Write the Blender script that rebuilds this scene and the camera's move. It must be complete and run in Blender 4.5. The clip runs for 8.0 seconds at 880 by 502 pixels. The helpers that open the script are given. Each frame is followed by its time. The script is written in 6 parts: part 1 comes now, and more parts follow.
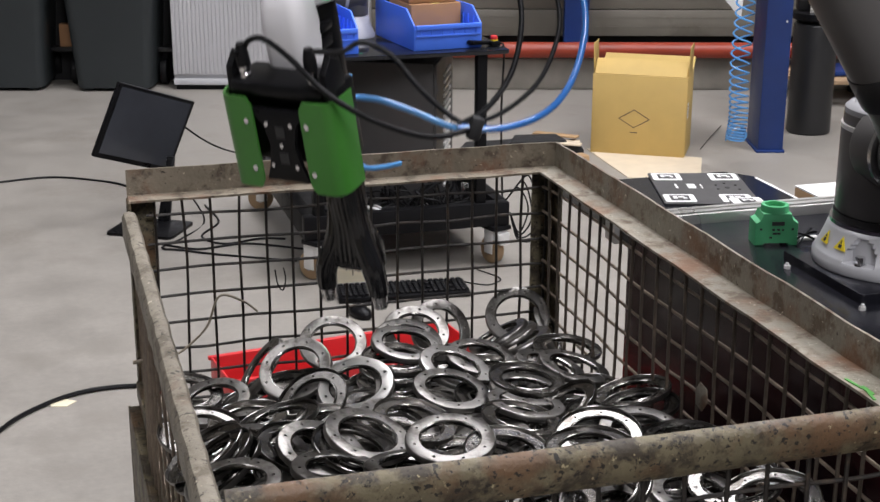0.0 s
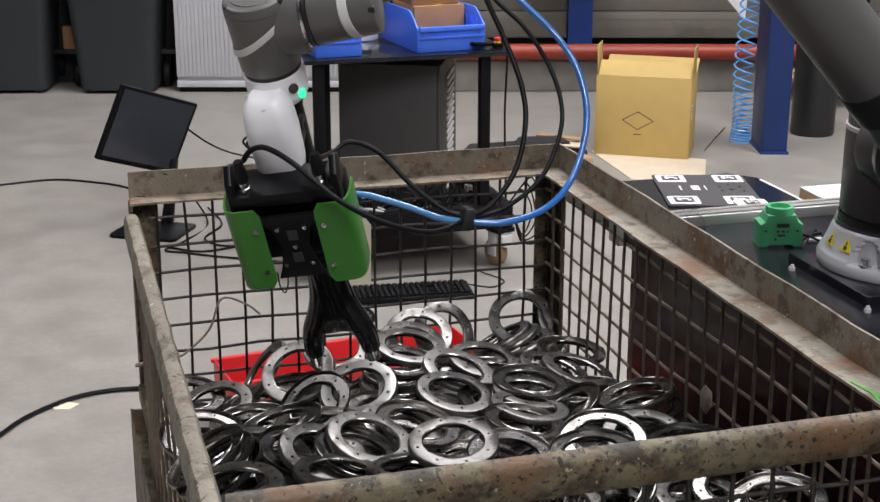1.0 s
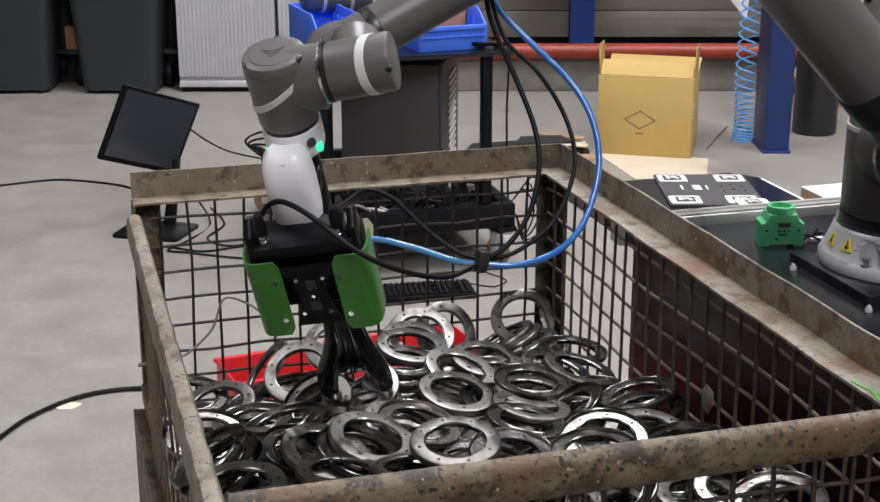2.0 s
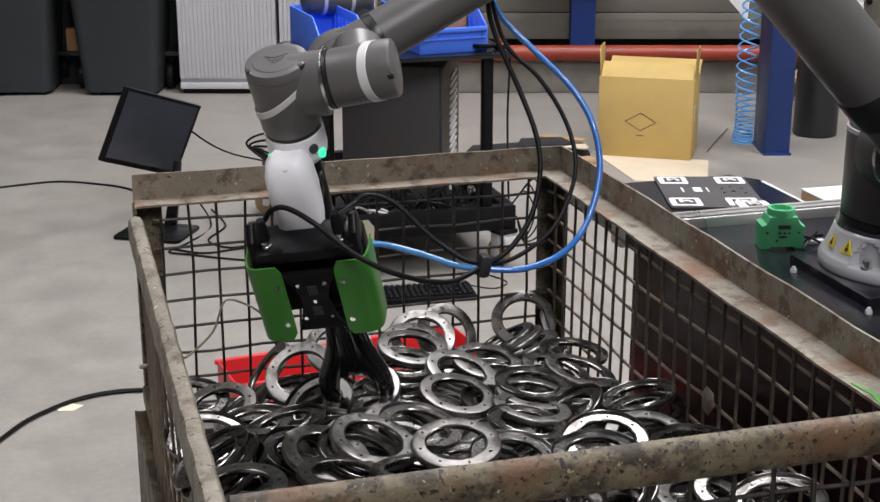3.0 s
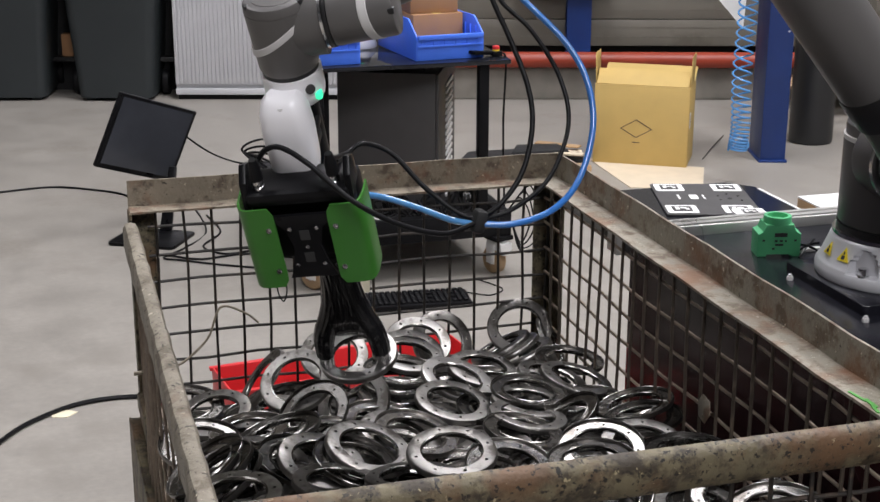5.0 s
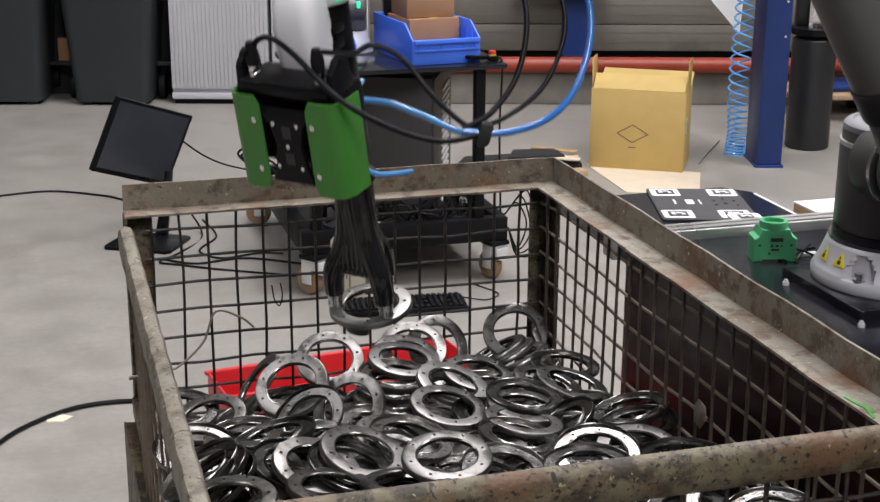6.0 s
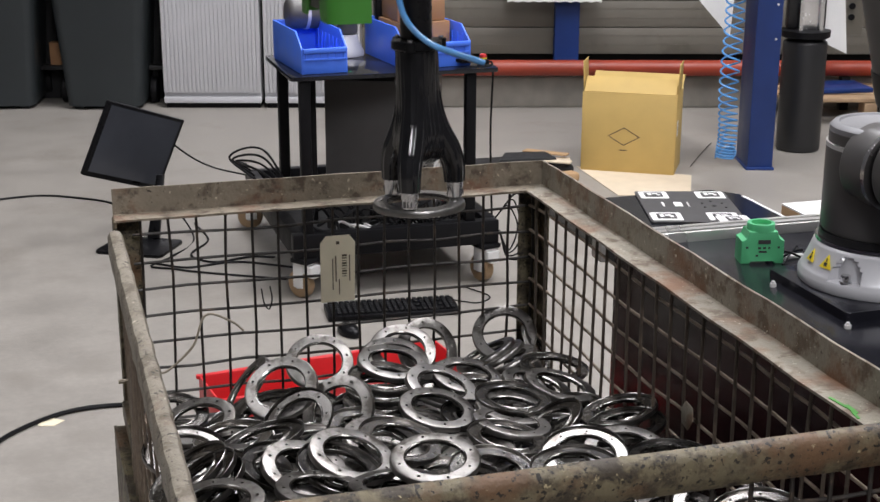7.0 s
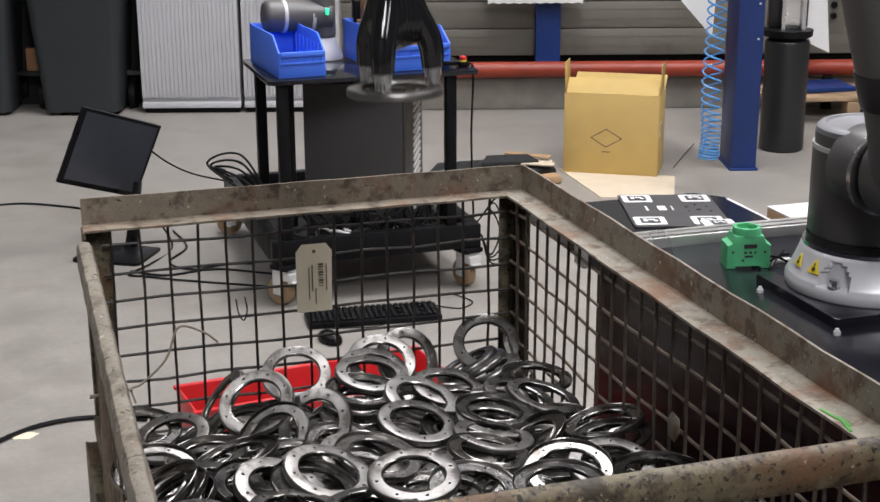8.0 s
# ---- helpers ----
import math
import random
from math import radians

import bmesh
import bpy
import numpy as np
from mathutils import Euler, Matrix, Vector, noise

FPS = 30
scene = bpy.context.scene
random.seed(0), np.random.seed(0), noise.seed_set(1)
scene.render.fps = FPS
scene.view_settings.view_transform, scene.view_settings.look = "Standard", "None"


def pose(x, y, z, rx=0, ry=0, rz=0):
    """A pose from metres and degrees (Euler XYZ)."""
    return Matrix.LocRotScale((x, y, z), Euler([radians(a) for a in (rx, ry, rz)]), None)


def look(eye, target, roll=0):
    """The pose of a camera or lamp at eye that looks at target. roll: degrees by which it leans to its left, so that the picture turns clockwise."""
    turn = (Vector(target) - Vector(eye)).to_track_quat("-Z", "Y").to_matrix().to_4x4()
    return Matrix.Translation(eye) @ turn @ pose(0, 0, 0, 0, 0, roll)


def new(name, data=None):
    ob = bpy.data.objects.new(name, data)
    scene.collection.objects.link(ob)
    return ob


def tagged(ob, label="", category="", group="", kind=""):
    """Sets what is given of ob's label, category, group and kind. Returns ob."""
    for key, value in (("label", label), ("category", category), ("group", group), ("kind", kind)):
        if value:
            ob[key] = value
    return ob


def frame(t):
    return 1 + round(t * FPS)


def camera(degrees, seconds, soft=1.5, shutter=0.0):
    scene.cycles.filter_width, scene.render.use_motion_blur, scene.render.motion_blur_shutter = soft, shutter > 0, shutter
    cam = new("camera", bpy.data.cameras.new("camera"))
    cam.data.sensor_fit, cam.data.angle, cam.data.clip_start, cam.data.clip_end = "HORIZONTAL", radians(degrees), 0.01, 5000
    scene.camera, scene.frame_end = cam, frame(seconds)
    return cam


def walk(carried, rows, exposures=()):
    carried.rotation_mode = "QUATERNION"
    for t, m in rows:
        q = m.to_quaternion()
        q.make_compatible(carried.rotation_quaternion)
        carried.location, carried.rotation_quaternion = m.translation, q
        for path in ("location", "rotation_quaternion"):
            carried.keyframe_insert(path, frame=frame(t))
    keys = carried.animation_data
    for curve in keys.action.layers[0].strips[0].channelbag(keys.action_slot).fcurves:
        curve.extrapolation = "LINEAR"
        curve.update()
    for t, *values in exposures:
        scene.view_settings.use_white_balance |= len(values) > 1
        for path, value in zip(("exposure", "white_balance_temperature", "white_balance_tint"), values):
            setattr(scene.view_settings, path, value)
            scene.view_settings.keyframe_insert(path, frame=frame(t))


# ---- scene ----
cam = camera(34.1, 8.0, shutter=0.5)
PATH = [
    (0, (-0.167, -1.241, 1.602), (0.376, 0.587, 0.998), 0.2),
    (0.5, (-0.164, -1.236, 1.599), (0.377, 0.593, 0.998), 0.2),
    (1, (-0.163, -1.232, 1.599), (0.375, 0.598, 0.998), 0.1),
    (1.5, (-0.163, -1.234, 1.6), (0.372, 0.596, 0.998), -0.0),
    (3, (-0.165, -1.241, 1.604), (0.369, 0.591, 1.004), -0.0),
    (3.5, (-0.164, -1.238, 1.603), (0.37, 0.594, 1.005), 0.0),
    (4, (-0.163, -1.237, 1.603), (0.372, 0.596, 1.006), 0.1),
    (4.5, (-0.165, -1.236, 1.604), (0.373, 0.596, 1.009), 0.1),
    (6, (-0.162, -1.232, 1.602), (0.384, 0.6, 1.017), 0.3),
    (6.5, (-0.161, -1.238, 1.604), (0.388, 0.595, 1.02), 0.2),
    (7, (-0.156, -1.242, 1.604), (0.399, 0.59, 1.023), 0.2),
    (7.5, (-0.148, -1.235, 1.603), (0.413, 0.596, 1.023), -0.1),
    (8, (-0.128, -1.184, 1.595), (0.448, 0.642, 1.017), -0.2),
]
walk(cam, [(t, look(eye, target, roll)) for t, eye, target, roll in PATH])

# ---- world and light ----
world = bpy.data.worlds.new("hall_daylight")
scene.world = world
world.use_nodes = True
_wn = world.node_tree.nodes
_sky = _wn.new("ShaderNodeTexSky")
_sky.sky_type = "NISHITA"
_sky.sun_disc = False
_sky.sun_elevation, _sky.sun_rotation = radians(50), radians(160)
_wn["Background"].inputs["Strength"].default_value = 0.05
world.node_tree.links.new(_sky.outputs["Color"], _wn["Background"].inputs["Color"])
scene.view_settings.exposure = 0.44


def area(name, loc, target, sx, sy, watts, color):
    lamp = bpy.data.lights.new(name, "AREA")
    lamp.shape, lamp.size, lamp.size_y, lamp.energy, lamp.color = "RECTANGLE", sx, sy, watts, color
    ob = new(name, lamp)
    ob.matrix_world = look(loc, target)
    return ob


# area lamps added under the unseen ceiling to light the hall from above
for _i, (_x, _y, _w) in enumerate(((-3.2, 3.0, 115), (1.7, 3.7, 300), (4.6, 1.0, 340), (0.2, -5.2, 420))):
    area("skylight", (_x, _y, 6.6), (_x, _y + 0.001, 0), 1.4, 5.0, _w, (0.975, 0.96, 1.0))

# ---- materials ----


def mat(name, color, rough=0.5, metal=0.0, var=0.15, scale=30.0, bump=0.0, bscale=None, color2=None, spread=0.5,
        coat=0.0, rvar=0.1, emit=0.0, spec=0.5, rand=0.0, stains=None, stain_scale=4.0, stain_at=0.6, alpha=1.0):
    """Procedural surface: base colour varied at two scales, roughness variation, fine relief, blotches of a second colour."""
    m = bpy.data.materials.new(name)
    m.use_nodes = True
    nt = m.node_tree
    n, l = nt.nodes, nt.links
    b = n["Principled BSDF"]
    tc = n.new("ShaderNodeTexCoord")
    c2 = color2 or tuple(max(0.0, c * (1 - var)) for c in color)
    c1 = tuple(min(1.0, c * (1 + var * 0.6)) for c in color)
    fine = n.new("ShaderNodeTexNoise")
    fine.inputs["Scale"].default_value, fine.inputs["Detail"].default_value = scale, 6
    l.new(tc.outputs["Object"], fine.inputs["Vector"])
    broad = n.new("ShaderNodeTexNoise")
    broad.inputs["Scale"].default_value, broad.inputs["Detail"].default_value = scale * 0.13, 3
    l.new(tc.outputs["Object"], broad.inputs["Vector"])
    add = n.new("ShaderNodeMath")
    add.operation = "ADD"
    l.new(fine.outputs["Fac"], add.inputs[0])
    l.new(broad.outputs["Fac"], add.inputs[1])
    ramp = n.new("ShaderNodeValToRGB")
    e = ramp.color_ramp.elements
    e[0].position, e[0].color = 0.5 - spread * 0.4, (*c2, 1)
    e[1].position, e[1].color = 0.5 + spread * 0.4, (*c1, 1)
    half = n.new("ShaderNodeMath")
    half.operation = "MULTIPLY"
    half.inputs[1].default_value = 0.5
    l.new(add.outputs[0], half.inputs[0])
    l.new(half.outputs[0], ramp.inputs["Fac"])
    out = ramp.outputs["Color"]
    if stains:
        s = n.new("ShaderNodeTexNoise")
        s.inputs["Scale"].default_value, s.inputs["Detail"].default_value, s.inputs["Roughness"].default_value = stain_scale, 7, 0.65
        l.new(tc.outputs["Object"], s.inputs["Vector"])
        sr = n.new("ShaderNodeValToRGB")
        sr.color_ramp.elements[0].position, sr.color_ramp.elements[1].position = stain_at - 0.05, stain_at + 0.06
        l.new(s.outputs["Fac"], sr.inputs["Fac"])
        mx = n.new("ShaderNodeMix")
        mx.data_type = "RGBA"
        l.new(sr.outputs["Color"], mx.inputs["Factor"])
        l.new(out, mx.inputs["A"])
        mx.inputs["B"].default_value = (*stains, 1)
        out = mx.outputs["Result"]
    if rand:
        oi = n.new("ShaderNodeObjectInfo")
        hsv = n.new("ShaderNodeHueSaturation")
        mr = n.new("ShaderNodeMapRange")
        mr.inputs["To Min"].default_value, mr.inputs["To Max"].default_value = 1 - rand, 1 + rand
        l.new(oi.outputs["Random"], mr.inputs["Value"])
        l.new(mr.outputs["Result"], hsv.inputs["Value"])
        l.new(out, hsv.inputs["Color"])
        out = hsv.outputs["Color"]
    l.new(out, b.inputs["Base Color"])
    b.inputs["Metallic"].default_value = metal
    b.inputs["Specular IOR Level"].default_value = spec
    rr = n.new("ShaderNodeMapRange")
    rr.inputs["From Min"].default_value, rr.inputs["From Max"].default_value = 0.3, 0.7
    rr.inputs["To Min"].default_value, rr.inputs["To Max"].default_value = max(0.02, rough - rvar), min(1.0, rough + rvar)
    l.new(half.outputs[0], rr.inputs["Value"])
    l.new(rr.outputs["Result"], b.inputs["Roughness"])
    b.inputs["Coat Weight"].default_value = coat
    if bump:
        bp = n.new("ShaderNodeBump")
        bp.inputs["Strength"].default_value, bp.inputs["Distance"].default_value = bump, 0.004
        bn = n.new("ShaderNodeTexNoise")
        bn.inputs["Scale"].default_value, bn.inputs["Detail"].default_value = bscale or scale * 2, 5
        l.new(tc.outputs["Object"], bn.inputs["Vector"])
        l.new(bn.outputs["Fac"], bp.inputs["Height"])
        l.new(bp.outputs["Normal"], b.inputs["Normal"])
    if emit:
        b.inputs["Emission Color"].default_value = (*color, 1)
        b.inputs["Emission Strength"].default_value = emit
    if alpha < 1:
        b.inputs["Alpha"].default_value = alpha
    return m


M_floor = mat("concrete_floor", (0.286, 0.266, 0.238), 0.5, var=0.30, scale=42, bump=0.12, bscale=90, stains=(0.235, 0.216, 0.190), stain_scale=1.6, stain_at=0.58, rvar=0.12, spread=0.7)
M_wall = mat("wall_panel", (0.148, 0.136, 0.112), 0.5, var=0.16, scale=6, stains=(0.115, 0.104, 0.083), stain_scale=2.2, stain_at=0.6)
M_wall2 = mat("unseen_dark_wall", (0.10, 0.10, 0.105), 0.6, var=0.15, scale=3)
M_plinth = mat("plinth_concrete", (0.25, 0.23, 0.20), 0.8, var=0.35, scale=9, bump=0.1)
M_dark = mat("black_steel", (0.008, 0.008, 0.009), 0.42, spec=0.12, var=0.3, scale=25)
M_blk = mat("black_plastic", (0.006, 0.006, 0.007), 0.32, spec=0.16, var=0.2, scale=40, bump=0.04, bscale=400)
M_rubber = mat("black_rubber", (0.007, 0.007, 0.008), 0.45, spec=0.18, var=0.2, scale=60)


def flaked(name, paint, under, rust, rough=0.55, chips=0.56, rusty=0.56, pits=0.60):
    """Old crate paint: worn colour, brown worn areas, rust, sharp dark pits and small pale scrapes."""
    m = mat(name, paint, rough, metal=0.1, var=0.35, scale=50, bump=0.35, bscale=160, rvar=0.16, spread=0.6, stains=under, stain_scale=26, stain_at=chips)
    nt = m.node_tree
    n, l = nt.nodes, nt.links
    b = n["Principled BSDF"]
    src = b.inputs["Base Color"].links[0].from_socket
    tc = n.new("ShaderNodeTexCoord")
    pale = tuple(min(1, c * 2.2) for c in paint)
    dark = tuple(c * 0.3 for c in under)
    for scale, lo, hi, colour, detail in ((9.0, rusty, rusty + 0.14, rust, 9), (150.0, 0.665, 0.70, pale, 4), (60.0, 0.69, 0.72, pale, 3), (115.0, pits, pits + 0.035, dark, 5)):
        t = n.new("ShaderNodeTexNoise")
        t.inputs["Scale"].default_value, t.inputs["Detail"].default_value, t.inputs["Roughness"].default_value = scale, detail, 0.65
        l.new(tc.outputs["Object"], t.inputs["Vector"])
        r = n.new("ShaderNodeValToRGB")
        r.color_ramp.elements[0].position, r.color_ramp.elements[1].position = lo, hi
        l.new(t.outputs["Fac"], r.inputs["Fac"])
        mx = n.new("ShaderNodeMix")
        mx.data_type = "RGBA"
        l.new(r.outputs["Color"], mx.inputs["Factor"])
        l.new(src, mx.inputs["A"])
        mx.inputs["B"].default_value = (*colour, 1)
        src = mx.outputs["Result"]
    l.new(src, b.inputs["Base Color"])
    return m


M_cage = flaked("flaked_olive_steel", (0.145, 0.121, 0.071), (0.040, 0.030, 0.018), (0.115, 0.064, 0.031), chips=0.50, rusty=0.52, pits=0.575)
M_ledge = flaked("worn_rim_steel", (0.235, 0.20, 0.15), (0.09, 0.068, 0.048), (0.18, 0.088, 0.05), chips=0.555, rusty=0.535, pits=0.635)
M_rim = flaked("rusty_rim_steel", (0.285, 0.257, 0.205), (0.13, 0.095, 0.066), (0.19, 0.106, 0.062), chips=0.54, rusty=0.51, pits=0.655)
M_flap = flaked("scraped_flap_steel", (0.25, 0.222, 0.175), (0.13, 0.108, 0.08), (0.15, 0.095, 0.06), chips=0.54, rusty=0.59, pits=0.595)
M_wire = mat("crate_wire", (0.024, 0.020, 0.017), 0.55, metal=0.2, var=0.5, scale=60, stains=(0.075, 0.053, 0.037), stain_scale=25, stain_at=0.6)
# side wires: lit tan put into M_wire2's colour, dimmer brown into M_wire3's
M_wire2 = mat("crate_wire_lit", (0.27, 0.21, 0.16), 0.5, metal=0.1, var=0.5, scale=60, stains=(0.20, 0.16, 0.12), stain_scale=25, stain_at=0.58)
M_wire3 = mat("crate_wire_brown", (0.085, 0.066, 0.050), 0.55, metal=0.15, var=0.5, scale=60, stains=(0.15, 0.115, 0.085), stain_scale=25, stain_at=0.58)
M_steel = mat("machined_steel", (0.205, 0.196, 0.186), 0.37, metal=1.0, var=0.25, scale=70, rvar=0.06, rand=0.5, stains=(0.085, 0.078, 0.070), stain_scale=24, stain_at=0.57, bump=0.04, bscale=300)
M_lighter = mat("lighter_machined_steel", (0.27, 0.262, 0.25), 0.36, metal=1.0, var=0.18, scale=70, rvar=0.06, rand=0.25, stains=(0.22, 0.21, 0.20), stain_scale=24, stain_at=0.6, bump=0.04, bscale=300)
M_steel2 = mat("polished_dished_steel", (0.205, 0.197, 0.187), 0.24, metal=1.0, var=0.25, scale=60, rvar=0.07, rand=0.6, stains=(0.075, 0.067, 0.06), stain_scale=26, stain_at=0.57, bump=0.02, bscale=300)
M_chrome = mat("bright_metal", (0.75, 0.75, 0.76), 0.2, metal=1.0, var=0.1, scale=60)
M_zinc = mat("zinc_castor_fork", (0.78, 0.78, 0.77), 0.36, metal=0.45, var=0.1, scale=40)
# near-black for print and slots, and for the shade below the ring heap
M_near_black = mat("near_black_print_and_shade", (0.03, 0.03, 0.03), 0.7)
M_robot = mat("robot_grey_paint", (0.102, 0.097, 0.094), 0.38, var=0.1, scale=14, rvar=0.06)
M_robot2 = mat("robot_band_black", (0.012, 0.012, 0.013), 0.4, var=0.2, scale=20)
M_stripe = mat("robot_pale_stripe", (0.60, 0.59, 0.58), 0.4, var=0.06, scale=20)
M_white = mat("robot_white_cover", (0.86, 0.85, 0.87), 0.33, var=0.04, scale=12, rvar=0.05)
M_disc = mat("grey_cap_paint", (0.26, 0.26, 0.27), 0.42, var=0.1, scale=20)
M_cast = mat("cast_silver_paint", (0.60, 0.60, 0.62), 0.38, metal=0.25, var=0.1, scale=20)
M_green = mat("sensor_green", (0.050, 0.21, 0.030), 0.36, var=0.08, scale=25, bump=0.03, bscale=500)
M_greenled = mat("green_light", (0.05, 0.9, 0.45), 0.3, emit=0.6)
M_relay = mat("relay_green", (0.09, 0.45, 0.20), 0.45, var=0.12, scale=40)
M_hose = mat("blue_air_hose", (0.035, 0.17, 0.52), 0.22, var=0.15, scale=40, coat=0.5)
# paler copy of the hose blue, its lit look put into the colour
M_hoselit = mat("lit_blue_hose", (0.10, 0.30, 0.62), 0.2, var=0.2, scale=40, coat=0.5)
M_bluebin = mat("blue_bin_plastic", (0.065, 0.19, 0.84), 0.42, var=0.12, scale=15)
M_bluecol = mat("blue_column_paint", (0.008, 0.034, 0.165), 0.42, var=0.25, scale=7, stains=(0.03, 0.055, 0.23), stain_scale=6, stain_at=0.66)
M_card = mat("cardboard", (0.56, 0.39, 0.13), 0.7, var=0.1, scale=12, rvar=0.05)
M_card2 = mat("plain_cardboard", (0.60, 0.51, 0.38), 0.75, var=0.12, scale=14)
M_brown = mat("brown_cardboard", (0.36, 0.19, 0.09), 0.7, var=0.15, scale=14)
M_ink = mat("print_ink", (0.10, 0.08, 0.05), 0.7)
M_locker = mat("locker_grey", (0.53, 0.53, 0.55), 0.45, var=0.06, scale=9)
M_bin = mat("bin_dark_green", (0.021, 0.026, 0.028), 0.5, var=0.2, scale=8)
M_red = mat("red_paint", (0.32, 0.042, 0.018), 0.45, var=0.25, scale=9)
M_redbox = mat("red_bin_plastic", (0.62, 0.03, 0.035), 0.4, var=0.1, scale=15)
M_ctrl = mat("controller_grey", (0.062, 0.060, 0.060), 0.5, spec=0.35, var=0.14, scale=18, bump=0.03, bscale=300)
# screen grey lifted and varied to stand in for the hall's reflection
M_screen = mat("monitor_screen", (0.055, 0.059, 0.070), 0.07, var=0.3, scale=5, rvar=0.03)
M_table = mat("dark_table_top", (0.012, 0.0122, 0.017), 0.22, var=0.3, scale=16, rvar=0.08)
M_tabtop = mat("cart_top_black", (0.012, 0.013, 0.017), 0.12, var=0.2, scale=16, rvar=0.05)
M_alu = mat("aluminium_profile", (0.58, 0.57, 0.55), 0.35, metal=0.7, var=0.1, scale=20)
# black acrylic with a red reflection put into its colour as broad blotches
M_panel = mat("acrylic_red_reflection", (0.040, 0.008, 0.008), 0.2, spec=0.25, color2=(0.006, 0.007, 0.010), scale=4, rvar=0.05, spread=0.35)
M_paper = mat("white_paper", (0.74, 0.74, 0.73), 0.6, var=0.03, scale=30)
M_tag = mat("cream_card_tag", (0.74, 0.67, 0.50), 0.6, var=0.08, scale=30)
M_wood = mat("raw_wood", (0.42, 0.27, 0.14), 0.6, var=0.25, scale=16)
M_pallet = mat("pallet_wood", (0.40, 0.27, 0.16), 0.7, var=0.3, scale=12)
M_tan = mat("caster_tread", (0.30, 0.20, 0.11), 0.5, var=0.15, scale=30)
M_yellow = mat("warning_yellow", (0.80, 0.62, 0.03), 0.5, var=0.05)
M_trash = mat("dark_bin_metal", (0.018, 0.018, 0.019), 0.4, var=0.2, scale=12)
M_foam = mat("black_foam_bag", (0.012, 0.012, 0.013), 0.7, var=0.3, scale=30, bump=0.3, bscale=30)
M_roof = mat("unseen_ceiling", (0.22, 0.22, 0.22), 0.8, var=0.06, scale=3)
M_spray = mat("green_spray_paint", (0.06, 0.28, 0.04), 0.6, var=0.3, scale=60)
M_twine = mat("pale_twine", (0.30, 0.26, 0.20), 0.85, var=0.2, scale=60)
M_felt = mat("dark_shelf", (0.012, 0.012, 0.013), 0.8, var=0.3, scale=8)

# ---- building helpers ----


def bm_box(bm, c, s, bev=0.0, m=None, seg=2):
    r = bmesh.ops.create_cube(bm, size=1.0, matrix=(m or Matrix()) @ Matrix.Translation(c) @ Matrix.Diagonal((*s, 1)))
    if bev:
        es = list({e for v in r["verts"] for e in v.link_edges})
        bmesh.ops.bevel(bm, geom=es, offset=bev, segments=seg, affect="EDGES", profile=0.5)
    return r["verts"]


def bm_cyl(bm, p0, p1, r0, r1=None, seg=24, bev=0.0):
    p0, p1 = Vector(p0), Vector(p1)
    d = p1 - p0
    m = Matrix.Translation((p0 + p1) / 2) @ d.to_track_quat("Z", "Y").to_matrix().to_4x4()
    r = bmesh.ops.create_cone(bm, cap_ends=True, segments=seg, radius1=r0, radius2=r0 if r1 is None else r1, depth=d.length, matrix=m)
    if bev:
        es = list({e for v in r["verts"] for e in v.link_edges if len(e.link_faces) == 2 and any(len(f.verts) > 4 for f in e.link_faces)})
        bmesh.ops.bevel(bm, geom=es, offset=bev, segments=3, affect="EDGES", profile=0.5)


def smooth_line(pts, n=6):
    """A smooth line through the points (Catmull-Rom)."""
    p = [Vector(q) for q in pts]
    p = [2 * p[0] - p[1]] + p + [2 * p[-1] - p[-2]]
    out = []
    for i in range(1, len(p) - 2):
        for k in range(n):
            t = k / n
            out.append(0.5 * ((2 * p[i]) + (p[i + 1] - p[i - 1]) * t + (2 * p[i - 1] - 5 * p[i] + 4 * p[i + 1] - p[i + 2]) * t * t
                              + (3 * p[i] - p[i - 1] - 3 * p[i + 1] + p[i + 2]) * t ** 3))
    out.append(p[-2])
    return out


def bm_tube(bm, pts, r, seg=8, n=6, raw=False):
    """A round tube along a line; r may be a function of the share 0..1 of the way."""
    line = [Vector(q) for q in pts] if raw else smooth_line(pts, n)
    up = Vector((0, 0, 1))
    rings, prev = [], None
    for i, p in enumerate(line):
        d = (line[min(i + 1, len(line) - 1)] - line[max(i - 1, 0)]).normalized()
        if prev is None:
            a = d.cross(up if abs(d.z) < 0.9 else Vector((1, 0, 0))).normalized()
        else:
            a = (prev - d * prev.dot(d)).normalized()
        prev = a
        b = d.cross(a)
        rad = r(i / (len(line) - 1)) if callable(r) else r
        rings.append([bm.verts.new(p + (a * math.cos(t) + b * math.sin(t)) * rad) for t in (2 * math.pi * k / seg for k in range(seg))])
    for q, w in zip(rings, rings[1:]):
        for k in range(seg):
            bm.faces.new((q[k], q[(k + 1) % seg], w[(k + 1) % seg], w[k]))
    bm.faces.new(rings[0][::-1])
    bm.faces.new(rings[-1])


def bm_lathe(bm, prof, seg=40, m=None, closed=False):
    """A body of revolution about z from (radius, height) pairs."""
    m = m or Matrix()
    rows = []
    for r, z in prof:
        if r < 1e-6:
            rows.append([bm.verts.new(m @ Vector((0, 0, z)))])
        else:
            rows.append([bm.verts.new(m @ Vector((r * math.cos(2 * math.pi * k / seg), r * math.sin(2 * math.pi * k / seg), z))) for k in range(seg)])
    pairs = list(zip(rows, rows[1:])) + ([(rows[-1], rows[0])] if closed else [])
    for q, w in pairs:
        for k in range(seg):
            k2 = (k + 1) % seg
            if len(q) == 1 and len(w) > 1:
                bm.faces.new((q[0], w[k2], w[k]))
            elif len(w) == 1 and len(q) > 1:
                bm.faces.new((q[k], q[k2], w[0]))
            elif len(q) > 1:
                bm.faces.new((q[k], q[k2], w[k2], w[k]))


